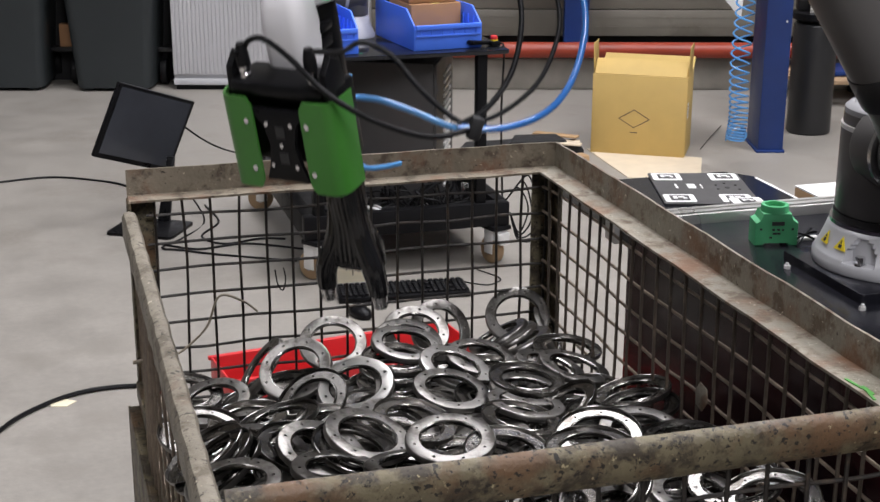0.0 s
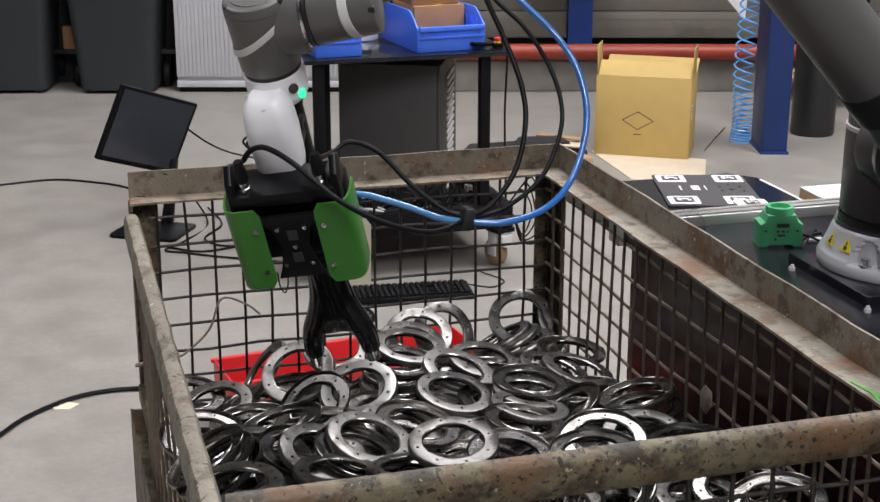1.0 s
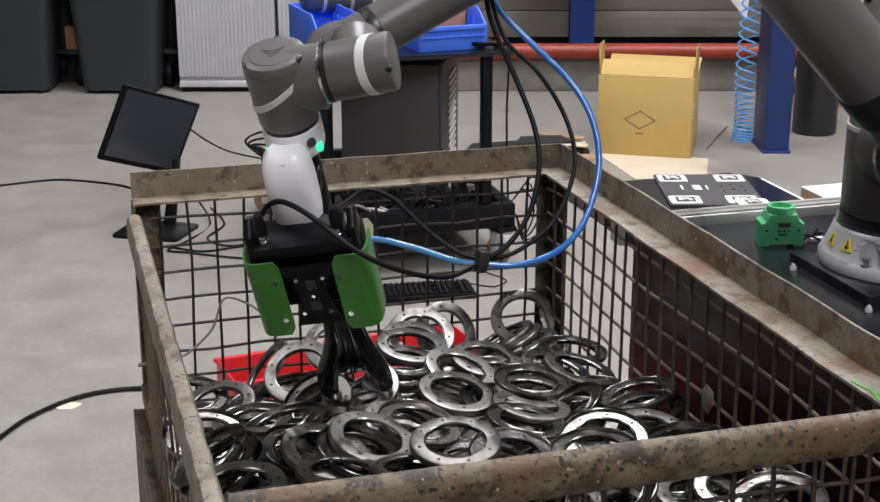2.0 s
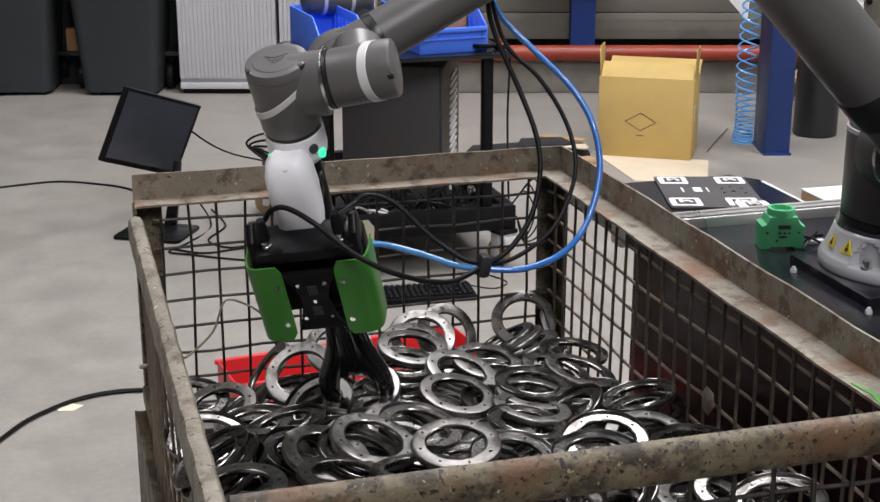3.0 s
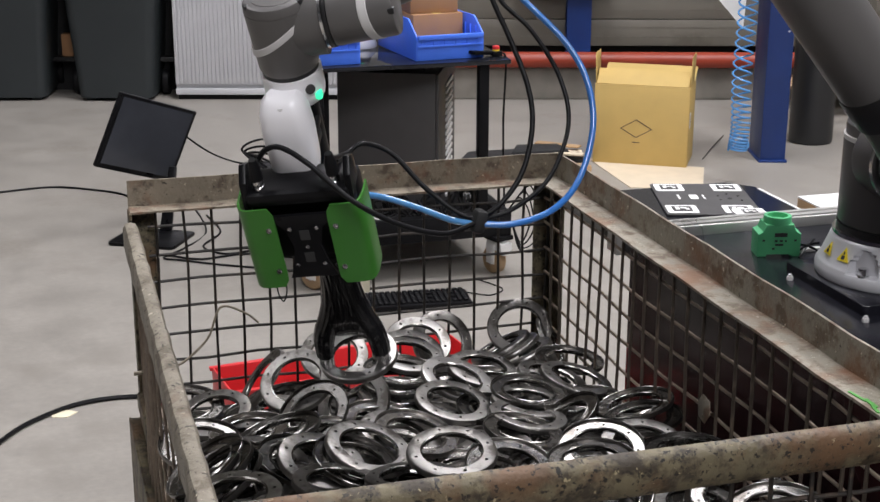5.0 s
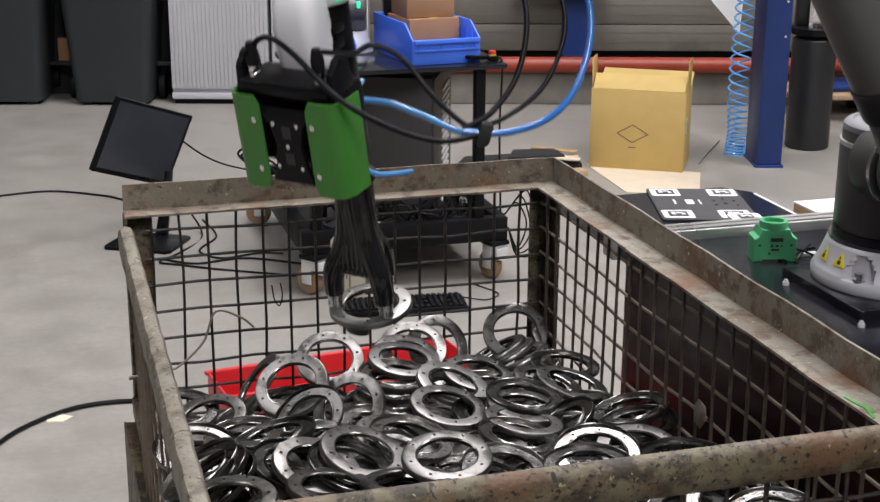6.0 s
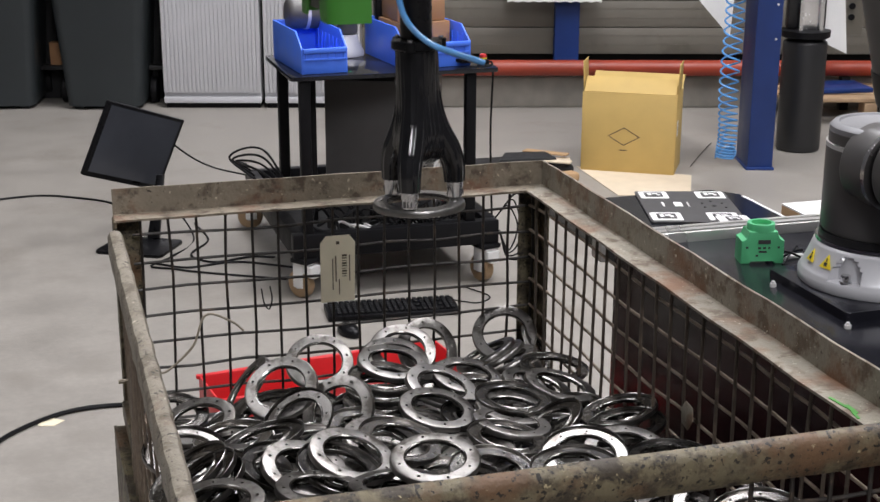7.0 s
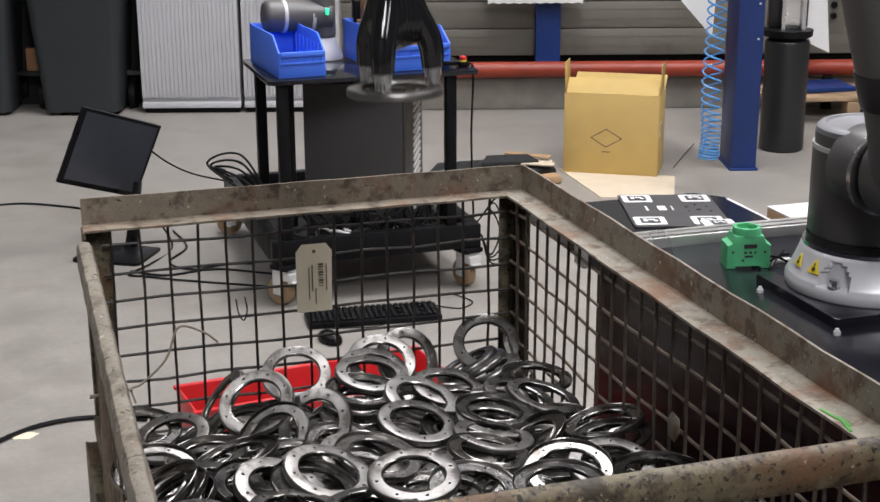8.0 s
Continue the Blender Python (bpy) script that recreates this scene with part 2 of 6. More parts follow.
def bm_prism(bm, outline, z0, z1, m=None, bev=0.0):
    """A flat outline (x, y) pulled up from z0 to z1."""
    m = m or Matrix()
    lo = [bm.verts.new(m @ Vector((x, y, z0))) for x, y in outline]
    hi = [bm.verts.new(m @ Vector((x, y, z1))) for x, y in outline]
    fs = [bm.faces.new(lo[::-1]), bm.faces.new(hi)]
    k = len(lo)
    for i in range(k):
        fs.append(bm.faces.new((lo[i], lo[(i + 1) % k], hi[(i + 1) % k], hi[i])))
    if bev:
        es = list({e for f in fs[:2] for e in f.edges})
        bmesh.ops.bevel(bm, geom=es, offset=bev, segments=2, affect="EDGES", profile=0.5)


def rounded(w, h, r, n=5):
    """Outline of a rectangle with round corners about the origin."""
    out = []
    for cx, cy, a0 in ((w / 2 - r, h / 2 - r, 0), (-w / 2 + r, h / 2 - r, 90), (-w / 2 + r, -h / 2 + r, 180), (w / 2 - r, -h / 2 + r, 270)):
        for k in range(n + 1):
            a = radians(a0 + 90 * k / n)
            out.append((cx + r * math.cos(a), cy + r * math.sin(a)))
    return out


def mesh_of(name, bm, material, angle=38):
    bmesh.ops.recalc_face_normals(bm, faces=bm.faces[:])
    me = bpy.data.meshes.new(name)
    bm.to_mesh(me)
    bm.free()
    me.materials.append(material)
    for p in me.polygons:
        p.use_smooth = True
    me.set_sharp_from_angle(angle=radians(angle))
    return me


def part(name, bm, material, parent=None, label=""):
    ob = new(name, mesh_of(name, bm, material))
    if parent:
        ob.parent = parent
    return tagged(ob, label)


def thing(name, m, label, category, group=""):
    ob = new(name)
    ob.empty_display_size = 0.05
    ob.matrix_world = m
    return tagged(ob, label, category, group)


def solid(name, bm, material, label, category, m=None, group="", kind=""):
    ob = new(name, mesh_of(name, bm, material))
    if m:
        ob.matrix_world = m
    return tagged(ob, label, category, group, kind)


def B():
    return bmesh.new()


# the hall's own axes, turned against the crate: x along the back wall, y towards it
HALL = pose(-0.164, -1.238, 0, 0, 0, -16.24)


def hall(u, v, z=0.0, rz=0.0):
    return HALL @ pose(u, v, z, 0, 0, rz)


# ---- structure ----
bm = B()
bm_box(bm, (0, 0, -0.1), (60, 60, 0.2))
solid("floor", bm, M_floor, "smooth worn grey concrete floor of a workshop hall", "floor", kind="structure")

# back wall: horizontal sandwich panels with grooves, on a concrete plinth
back = thing("wall_back", hall(0, 8.42), "beige ribbed sandwich panel wall of the hall", "wall")
tagged(back, kind="structure")
z = 0.26
for k in range(12):
    h = 0.158
    bm = B()
    bm_box(bm, (0, 0.06, z + h / 2), (24, 0.12, h - 0.005), bev=0.004)
    bm_box(bm, (0, -0.0005, z + h * 0.36), (24, 0.002, 0.004))
    bm_box(bm, (0, -0.0005, z + h * 0.70), (24, 0.002, 0.004))
    part("panel", bm, M_wall, back)
    z += h
bm = B()
bm_box(bm, (0, 0.10, z / 2), (24, 0.08, z))
part("backing", bm, M_dark, back)
bm = B()
bm_box(bm, (0, 0.10, z + (6.9 - z) / 2), (24, 0.1, 6.9 - z))
part("upper_wall", bm, M_wall, back)
bm = B()
bm_box(bm, (5.83, 8.27, 0.09), (12.34, 0.29, 0.18), bev=0.01)
solid("plinth", bm, M_plinth, "low stained concrete plinth along the wall", "plinth", HALL, kind="structure")

# added walls out of view, kept dark to cut fill and reflections
for nm, u, v, sx, sy in (("wall_left", -7.5, 0, 0.2, 18), ("wall_right", 9.0, 0, 0.2, 18), ("wall_behind", 0.75, -8.0, 16.6, 0.2)):
    bm = B()
    bm_box(bm, (u, v, 3.45), (sx, sy, 6.9))
    solid(nm, bm, M_wall2, "unseen wall added to close the hall, dark to cut fill light", "wall", HALL, kind="structure")
# added ceiling out of view, its grey chosen to limit bounce light
bm = B()
bm_box(bm, (0.75, 0.5, 7.0), (17, 18, 0.2))
solid("ceiling", bm, M_roof, "unseen grey ceiling added to close the hall and limit bounce light", "ceiling", HALL, kind="structure")

# ---- the mesh crate ----
CW, CL, CH = 0.816, 1.281, 0.97


def angle_rail(bm, p0, p1, out, ledge=0.048, high=0.046, thick=0.004, top=CH, belly=0.0):
    """L-shaped rail: an upright outer flange and a ledge that points inwards. out: unit vector away from the crate."""
    p0, p1, out = Vector(p0), Vector(p1), Vector(out)
    d = (p1 - p0).normalized()
    n = 16
    zt, zb = top, top - high
    face = [(-0.003, zt), (0.35 * belly, zt - 0.003), (0.8 * belly, zt - 0.010), (belly, (zt + zb) / 2), (0.7 * belly, zb + 0.008), (0, zb - thick)] if belly else [(0, zt), (0, zb - thick)]
    prof = face + [(-ledge, zb - thick), (-ledge, zb), (-thick, zb), (-thick, zt)]
    rows = []
    for k in range(n + 1):
        q = p0 + (p1 - p0) * k / n
        w = 0.0008 * math.sin(k * 1.9 + p0.x * 7) + 0.0005 * math.sin(k * 4.3)
        rows.append([bm.verts.new((q.x + out.x * (o + w), q.y + out.y * (o + w), z + 0.8 * w)) for o, z in prof])
    for a, b in zip(rows, rows[1:]):
        for i in range(len(prof)):
            j = (i + 1) % len(prof)
            bm.faces.new((a[i], a[j], b[j], b[i]))
    bm.faces.new(rows[0])
    bm.faces.new(rows[-1][::-1])


crate = thing("mesh_crate", Matrix(), "worn rusty steel wire-mesh crate full of steel rings", "crate")
bm = B(); angle_rail(bm, (0, CL, 0), (CW, CL, 0), (0, 1, 0))
part("rim_rail", bm, M_ledge, crate, "dented rusty angle-steel rim with a flat ledge")
bm = B(); angle_rail(bm, (CW, CL - 0.006, 0), (CW, 0.006, 0), (1, 0, 0), ledge=0.05)
part("rim_rail", bm, M_rim, crate, "dented rusty angle-steel rim with a flat ledge")
bm = B(); angle_rail(bm, (-0.012, 0, 0), (CW, 0, 0), (0, -1, 0), belly=0.011)
part("rim_rail", bm, M_cage, crate, "paint-flaked olive front rim rail")
# the lowered flap on the one long side: its top bar lies under the rim
bm = B()
n_ = 40
rows = []
for k in range(n_ + 1):
    y = CL - 0.055 - k * (CL - 0.12) / n_
    x = -0.002 - 0.012 * k / n_ + 0.0005 * math.sin(k * 1.7) + 0.0004 * math.sin(k * 4.1)
    h = 0.0012 * math.sin(k * 2.3) + 0.0008 * math.sin(k * 5.1)
    rows.append([bm.verts.new((x + dx, y, 0.895 + dz + h)) for dx, dz in ((-0.013, -0.030), (-0.013, 0.004), (-0.009, 0.011), (0.0, 0.014), (0.009, 0.011), (0.013, 0.004), (0.013, -0.030))])
for a, b in zip(rows, rows[1:]):
    for i in range(7):
        bm.faces.new((a[i], a[(i + 1) % 7], b[(i + 1) % 7], b[i]))
bm.faces.new(rows[0]); bm.faces.new(rows[-1][::-1])
part("flap_rail", bm, M_flap, crate, "scraped pale top bar of the side flap")
for x, y, zt in ((0.022, CL - 0.03, 0.922), (CW - 0.03, CL - 0.03, 0.922), (0.022, 0.03, 0.922), (CW - 0.03, 0.03, 0.922)):
    bm = B()
    sx, sy = (1 if x < 0.4 else -1), (1 if y < 0.6 else -1)
    bm_box(bm, (x, y - sy * 0.022, zt / 2 + 0.04), (0.044, 0.005, zt - 0.08), bev=0.0015)
    bm_box(bm, (x - sx * 0.0225, y + sy * 0.002, zt / 2 + 0.04), (0.005, 0.042, zt - 0.08), bev=0.0015)
    part("corner_post", bm, M_cage, crate)
    bm = B()
    bm_box(bm, (x, y, 0.05), (0.09, 0.09, 0.10), bev=0.006)
    part("foot", bm, M_cage, crate)
bm = B()
bm_box(bm, (CW / 2, CL / 2, 0.13), (CW - 0.02, CL - 0.02, 0.03), bev=0.004)
part("floor_plate", bm, M_cage, crate)


def wire_panel(axis, at, start, end, first, levels, bow=0.0, rods=0.0027, top=0.92, material=None, upright=None):
    """One welded mesh wall: upright and level wires at 49 to 50 mm, a little bent."""
    rnd = random.Random(axis + str(at))

    def spot(s, z, off):
        o = at + off + bow * math.sin(s * 9 + z * 5) * 0.004
        return (s, o, z) if axis == "y" else (o, s, z)
    s = first
    while s < end:
        if s > start:
            j = [rnd.uniform(-0.0025, 0.0025) for _ in range(8)]
            bm = B()
            bm_tube(bm, [spot(s + j[i], 0.15 + i * (top - 0.15) / 7, 0.0) for i in range(8)], rods, 6, n=2)
            part("upright_wire", bm, upright or M_wire, crate)
        s += 0.0493
    z = levels
    while z > 0.15:
        n = int((end - start) / 0.1) + 1
        j = [rnd.uniform(-0.003, 0.003) for _ in range(n + 1)]
        bm = B()
        bm_tube(bm, [spot(start + (end - start) * i / n, z + j[i], 0.0045) for i in range(n + 1)], rods, 6, n=2)
        part("level_wire", bm, material or M_wire, crate)
        z -= 0.0505


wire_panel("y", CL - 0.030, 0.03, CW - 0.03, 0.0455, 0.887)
# right level wires and the whole left panel take the lit tan
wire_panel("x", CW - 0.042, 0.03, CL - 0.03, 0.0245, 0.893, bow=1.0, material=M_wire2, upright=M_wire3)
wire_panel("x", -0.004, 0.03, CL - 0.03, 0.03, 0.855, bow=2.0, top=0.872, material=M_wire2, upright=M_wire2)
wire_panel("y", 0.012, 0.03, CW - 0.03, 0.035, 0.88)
bm = B(); bm_box(bm, (0.002, CL / 2, 0.570), (0.020, CL - 0.09, 0.034), bev=0.004)
part("hinge_rail", bm, M_cage, crate, "worn middle hinge rail of the side flap")
bm = B(); bm_box(bm, (-0.024, 0.85, 0.33), (0.005, 0.72, 0.44), bev=0.002, m=None); bm_box(bm, (-0.015, 0.85, 0.545), (0.022, 0.72, 0.006), bev=0.002)
part("lower_plate", bm, M_cage, crate, "dark folded lower plate of the side flap")
bm = B()
for k, (x, y, l, w) in enumerate(((0.7735, 0.160, 0.034, 0.004), (0.7775, 0.137, 0.026, 0.006), (0.7725, 0.120, 0.022, 0.004))):
    bm_prism(bm, rounded(w, l, 0.0018), 0.9245, 0.9256, pose(x, y, 0, 0, 0, 6 - 9 * k))
part("paint_mark", bm, M_spray, crate, "bright green paint marks on the rim ledge")
# bits fixed to the mesh
bm = B()
bm_tube(bm, [(0.219, 1.240, 0.696), (0.194, 1.240, 0.718), (0.150, 1.238, 0.733), (0.125, 1.238, 0.676), (0.079, 1.236, 0.635), (0.061, 1.236, 0.628), (0.067, 1.236, 0.60)], 0.0022, 6)
bm_tube(bm, [(-0.014, 1.19, 0.640), (0.004, 1.19, 0.641), (0.030, 1.21, 0.632), (0.061, 1.234, 0.629)], 0.0038, 6)
solid("twine", bm, M_twine, "frayed pale twine knotted to the crate mesh", "twine")
tag = thing("paper_tag", pose(0.398, CL - 0.042, 0.80, 90, 0, 0), "cream card tag with printed lines hung on the mesh", "tag")
bm = B()
bm_prism(bm, [(-0.033, -0.064), (0.031, -0.064), (0.033, 0.050), (0.022, 0.064), (-0.022, 0.064), (-0.033, 0.050)], 0, 0.0009)
part("card", bm, M_tag, tag)
for k, (x, y, w, h) in enumerate(((0.012, 0.005, 0.009, 0.045), (-0.004, 0.0, 0.0022, 0.05), (-0.010, -0.01, 0.0018, 0.06), (0.002, -0.035, 0.002, 0.03), (0.022, 0.0, 0.002, 0.05), (0.0, 0.050, 0.006, 0.006))):
    bm = B()
    if k == 0:
        for i in range(9):
            bm_box(bm, (x, y - 0.02 + i * 0.005, 0.0016), (w, 0.0012 + 0.0012 * (i % 3), 0.0008))
    else:
        bm_box(bm, (x, y, 0.0014), (w, h, 0.0006))
    part("print_bar", bm, M_ink, tag)

scrap = pose(0.7665, 0.537, 0.7525, 0, 90, 0) @ pose(0, 0, 0, 0, 0, 20)
bm = B(); bm_prism(bm, [(-0.022, -0.010), (-0.004, -0.020), (0.020, -0.012), (0.022, 0.008), (0.002, 0.019), (-0.018, 0.012)], 0, 0.002, bev=0.0006)
solid("label_plate", bm, M_rim, "small bent worn label plate wired to the mesh", "plate", scrap)

# ---- steel rings ----
RO = 0.0625


def ring_bm():
    """A pressed steel ring: one side flat, the other dished inside a thin raised rim, pierced by eight bolt holes."""
    bm = B()
    zt, zb, rh, rc, w = 0.0045, -0.0009, 0.0024, 0.0515, 2 * math.pi / 48
    bm_lathe(bm, [(0.0588, zt), (0.0610, 0.0037), (0.0622, 0.0018), (RO, -0.0010), (RO, -0.0046), (0.0617, -0.0053), (0.0607, -0.0046), (0.0600, zb)], 48)
    bm_lathe(bm, [(0.0452, zb), (0.0442, -0.0026), (0.0427, -0.0033), (0.0413, -0.0024), (0.0408, 0.0008), (0.0414, 0.0033), (0.0434, zt)], 48)

    def pt(r, a, z):
        return bm.verts.new((r * math.cos(a), r * math.sin(a), z))
    for z, r1, r2 in ((zt, 0.0434, 0.0588), (zb, 0.0452, 0.0600)):
        for s in range(8):
            a0 = s * math.pi / 4
            edge = [(r2, a0 - w), (r2, a0), (r2, a0 + w), (rc, a0 + w), (r1, a0 + w), (r1, a0), (r1, a0 - w), (rc, a0 - w)]
            hc = Vector((rc * math.cos(a0), rc * math.sin(a0), 0))
            outer, inner, low = [], [], []
            for r, a in edge:
                d = (Vector((r * math.cos(a), r * math.sin(a), 0)) - hc).normalized() * rh
                outer.append(pt(r, a, z))
                inner.append(bm.verts.new((hc.x + d.x, hc.y + d.y, z)))
                low.append(bm.verts.new((hc.x + d.x, hc.y + d.y, zb)))
            for i in range(8):
                j = (i + 1) % 8
                bm.faces.new((outer[i], outer[j], inner[j], inner[i]))
                if z == zt:
                    bm.faces.new((inner[i], inner[j], low[j], low[i]))
            for i in range(4):
                t0, t1 = a0 + w * (1 + i), a0 + w * (2 + i)
                bm.faces.new((pt(r1, t0, z), pt(r2, t0, z), pt(r2, t1, z), pt(r1, t1, z)))
    bmesh.ops.remove_doubles(bm, verts=bm.verts[:], dist=0.00012)
    return bm


RING = mesh_of("steel_ring", ring_bm(), M_steel, 30)
RING.materials.append(M_steel2)
for _p in RING.polygons:
    _rad = math.hypot(_p.center.x, _p.center.y)
    _p.material_index = 1 if _p.normal.z < -0.3 or _rad < 0.0434 else 0


# copy of the ring with a lighter flat side
RING_LIGHTER = RING.copy()
RING_LIGHTER.materials[0] = M_lighter


def ring(x, y, z, nx=0.0, ny=0.0, nz=1.0, spin=0.0, label="loose machined steel ring with eight bolt holes in a heap", lighter=False):
    ob = new("steel_ring", RING_LIGHTER if lighter else RING)
    ob.matrix_world = Matrix.Translation((x, y, z)) @ Vector((nx, ny, nz)).to_track_quat("Z", "Y").to_matrix().to_4x4() @ pose(0, 0, 0, 0, 0, spin)
    return tagged(ob, label, "ring", "steel rings in the crate")

# rings that lie on top of the heap, one by one: place and the way that the flat side faces
ring(0.345, 1.170, 0.646, -0.09, -0.53, 0.84, 11)
ring(0.230, 0.930, 0.702, -0.35, -0.46, 0.82, 43)
ring(0.095, 0.946, 0.653, -0.19, -0.20, 0.96, 42)
ring(0.045, 0.700, 0.713, -0.03, 0.22, -0.97, 35)
ring(0.035, 0.566, 0.743, 0.52, -0.05, -0.85, 31)
ring(0.042, 0.522, 0.750, 0.55, -0.10, -0.83, 3)
ring(0.051, 0.501, 0.744, 0.58, -0.11, -0.81, 32)
ring(0.239, 0.840, 0.680, 0.50, 0.34, -0.79, 10)
ring(0.313, 0.875, 0.675, -0.51, -0.55, 0.67, 36)
ring(0.153, 0.658, 0.739, 0.24, -0.13, -0.96, 38)
ring(0.125, 0.613, 0.721, 0.19, -0.07, 0.98, 7)
ring(0.167, 0.571, 0.731, -0.21, 0.18, -0.96, 15)
ring(0.190, 0.538, 0.742, 0.21, -0.24, 0.95, 26)
ring(0.237, 0.528, 0.740, -0.25, 0.20, -0.95, 13)
ring(0.258, 0.543, 0.751, 0.22, -0.22, 0.95, 12)
ring(0.323, 0.617, 0.729, 0.24, -0.19, 0.95, 5)
ring(0.342, 0.598, 0.739, -0.21, 0.14, -0.97, 1)
ring(0.358, 0.474, 0.763, -0.04, -0.15, 0.99, 18)
ring(0.455, 0.787, 0.697, 0.14, -0.17, 0.98, 2)
ring(0.492, 0.885, 0.693, 0.22, -0.22, 0.95, 25, lighter=True)
ring(0.569, 0.985, 0.664, 0.10, -0.17, 0.98, 6)
ring(0.446, 1.030, 0.686, 0.10, -0.15, 0.98, 8, lighter=True)
ring(0.469, 1.100, 0.664, 0.07, -0.31, 0.95, 22)
ring(0.497, 1.150, 0.659, -0.06, -0.50, 0.86, 30)
ring(0.560, 1.200, 0.637, 0.22, -0.81, 0.54, 41)
ring(0.419, 0.985, 0.677, -0.08, 0.07, -0.99, 28)
ring(0.406, 0.950, 0.671, -0.07, 0.03, -1.00, 27)
ring(0.392, 0.910, 0.666, -0.10, 0.01, -1.00, 20)
ring(0.580, 0.779, 0.704, -0.09, 0.05, -0.99, 16)
ring(0.572, 0.752, 0.697, 0.13, -0.04, 0.99, 33)
ring(0.549, 0.695, 0.700, 0.16, 0.01, 0.99, 17)
ring(0.519, 0.632, 0.705, -0.18, 0.03, -0.98, 40)
ring(0.738, 1.000, 0.657, -0.10, 0.03, -0.99, 21)
ring(0.683, 0.832, 0.693, 0.24, -0.08, 0.97, 23)
ring(0.660, 0.881, 0.677, 0.26, -0.09, 0.96, 37)
ring(0.728, 0.691, 0.700, 0.20, -0.11, -0.97, 0)
ring(0.715, 0.635, 0.701, 0.15, -0.06, -0.99, 11)
ring(0.579, 0.476, 0.740, 0.12, 0.23, -0.97, 43)
ring(0.538, 0.408, 0.756, 0.04, 0.04, -1.00, 42)
ring(0.654, 0.499, 0.725, -0.04, -0.19, 0.98, 35)
ring(0.694, 0.440, 0.736, 0.02, -0.05, -1.00, 31)
ring(0.429, 0.433, 0.750, -0.06, 0.23, -0.97, 3)
ring(0.599, 0.670, 0.699, 0.53, -0.12, -0.84, 32)
ring(0.052, 0.414, 0.768, -0.08, -0.05, 1.00, 10)
ring(0.054, 0.980, 0.657, -0.04, 0.16, -0.99, 36)
ring(0.189, 1.040, 0.664, -0.78, 0.09, 0.61, 38)
ring(0.784, 1.200, 0.605, 0.81, -0.33, 0.49, 7)
ring(0.377, 0.439, 0.736, 0.18, -0.06, -0.98, 15)
ring(0.195, 0.452, 0.750, 0.12, 0.04, 0.99, 26)
ring(0.292, 0.443, 0.750, -0.01, 0.17, 0.98, 13)
ring(0.209, 0.966, 0.648, 0.28, 0.07, -0.96, 12)
ring(0.341, 0.800, 0.671, -0.14, 0.15, -0.98, 5)
ring(0.520, 0.774, 0.678, -0.17, 0.07, -0.98, 1)
ring(0.668, 0.666, 0.685, 0.10, -0.03, -0.99, 18)
ring(0.417, 0.741, 0.686, -0.18, 0.09, -0.98, 2)
ring(0.256, 0.740, 0.680, -0.16, 0.12, -0.98, 25)
ring(0.131, 0.819, 0.672, 0.11, 0.01, -0.99, 6)
ring(0.586, 0.943, 0.651, -0.13, 0.09, -0.99, 8)
ring(0.672, 0.769, 0.675, 0.18, -0.04, -0.98, 22)
ring(0.718, 1.212, 0.648, -0.22, -0.60, 0.77, 30, label="steel ring leaning upright against the crate mesh")
ring(0.676, 1.202, 0.614, -0.41, 0.26, 0.87, 8)
ring(0.686, 1.180, 0.615, -0.41, 0.26, 0.87, 24)
ring(0.691, 1.125, 0.627, -0.37, 0.25, 0.90, 13)
ring(0.684, 0.271, 0.753, 0.16, 0.10, -0.98, 43)
ring(0.694, 0.194, 0.764, 0.19, 0.08, -0.98, 12)
ring(0.508, 0.283, 0.756, 0.43, 0.05, -0.90, 26)
ring(0.440, 0.294, 0.745, 0.12, 0.02, -0.99, 16)
ring(0.630, 0.273, 0.741, 0.07, -0.07, 0.99, 41)
ring(0.618, 0.351, 0.734, -0.10, 0.11, -0.99, 18)


def heap_top(x, y):
    """Height of the heap's surface."""
    return 0.850 + -0.050 * x + -0.150 * y + -0.100 * max(0.0, 0.45 - y) - 0.16 * max(0.0, y - 0.95) - 0.35 * max(0.0, 0.30 - x) * max(0.0, y - 0.5)


_r = random.Random(7)
for layer, gap, tilt in ((0, 0.074, 0.34), (1, 0.080, 0.26), (2, 0.095, 0.25)):
    for iy in range(int(1.10 / gap) + 1):
        for ix in range(int(0.63 / gap) + 1):
            x = 0.085 + ix * gap + _r.uniform(-0.02, 0.02)
            y = 0.09 + iy * gap + _r.uniform(-0.02, 0.02)
            x, y = min(max(x, 0.075), CW - 0.11), min(max(y, 0.085), CL - 0.10)
            if layer == 0 and (x - 0.29) ** 2 + (y - 0.80) ** 2 < 0.012:
                continue
            t = _r.uniform(0.05, tilt)
            a = _r.uniform(0, 6.28)
            ring(x, y, heap_top(x, y) - 0.052 - layer * 0.026 + _r.uniform(-0.008, 0.004), math.sin(t) * math.cos(a), math.sin(t) * math.sin(a), math.cos(t) * (1 if _r.random() < 0.4 else -1), _r.uniform(0, 45))
# dark box put under the rings as the shade in their gaps
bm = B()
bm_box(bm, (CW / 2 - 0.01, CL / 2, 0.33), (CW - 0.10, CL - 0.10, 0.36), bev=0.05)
tagged(part("ring_bed", bm, M_near_black), "near-black box under the ring heap standing in for its shaded depth", "ring", kind="stuff")

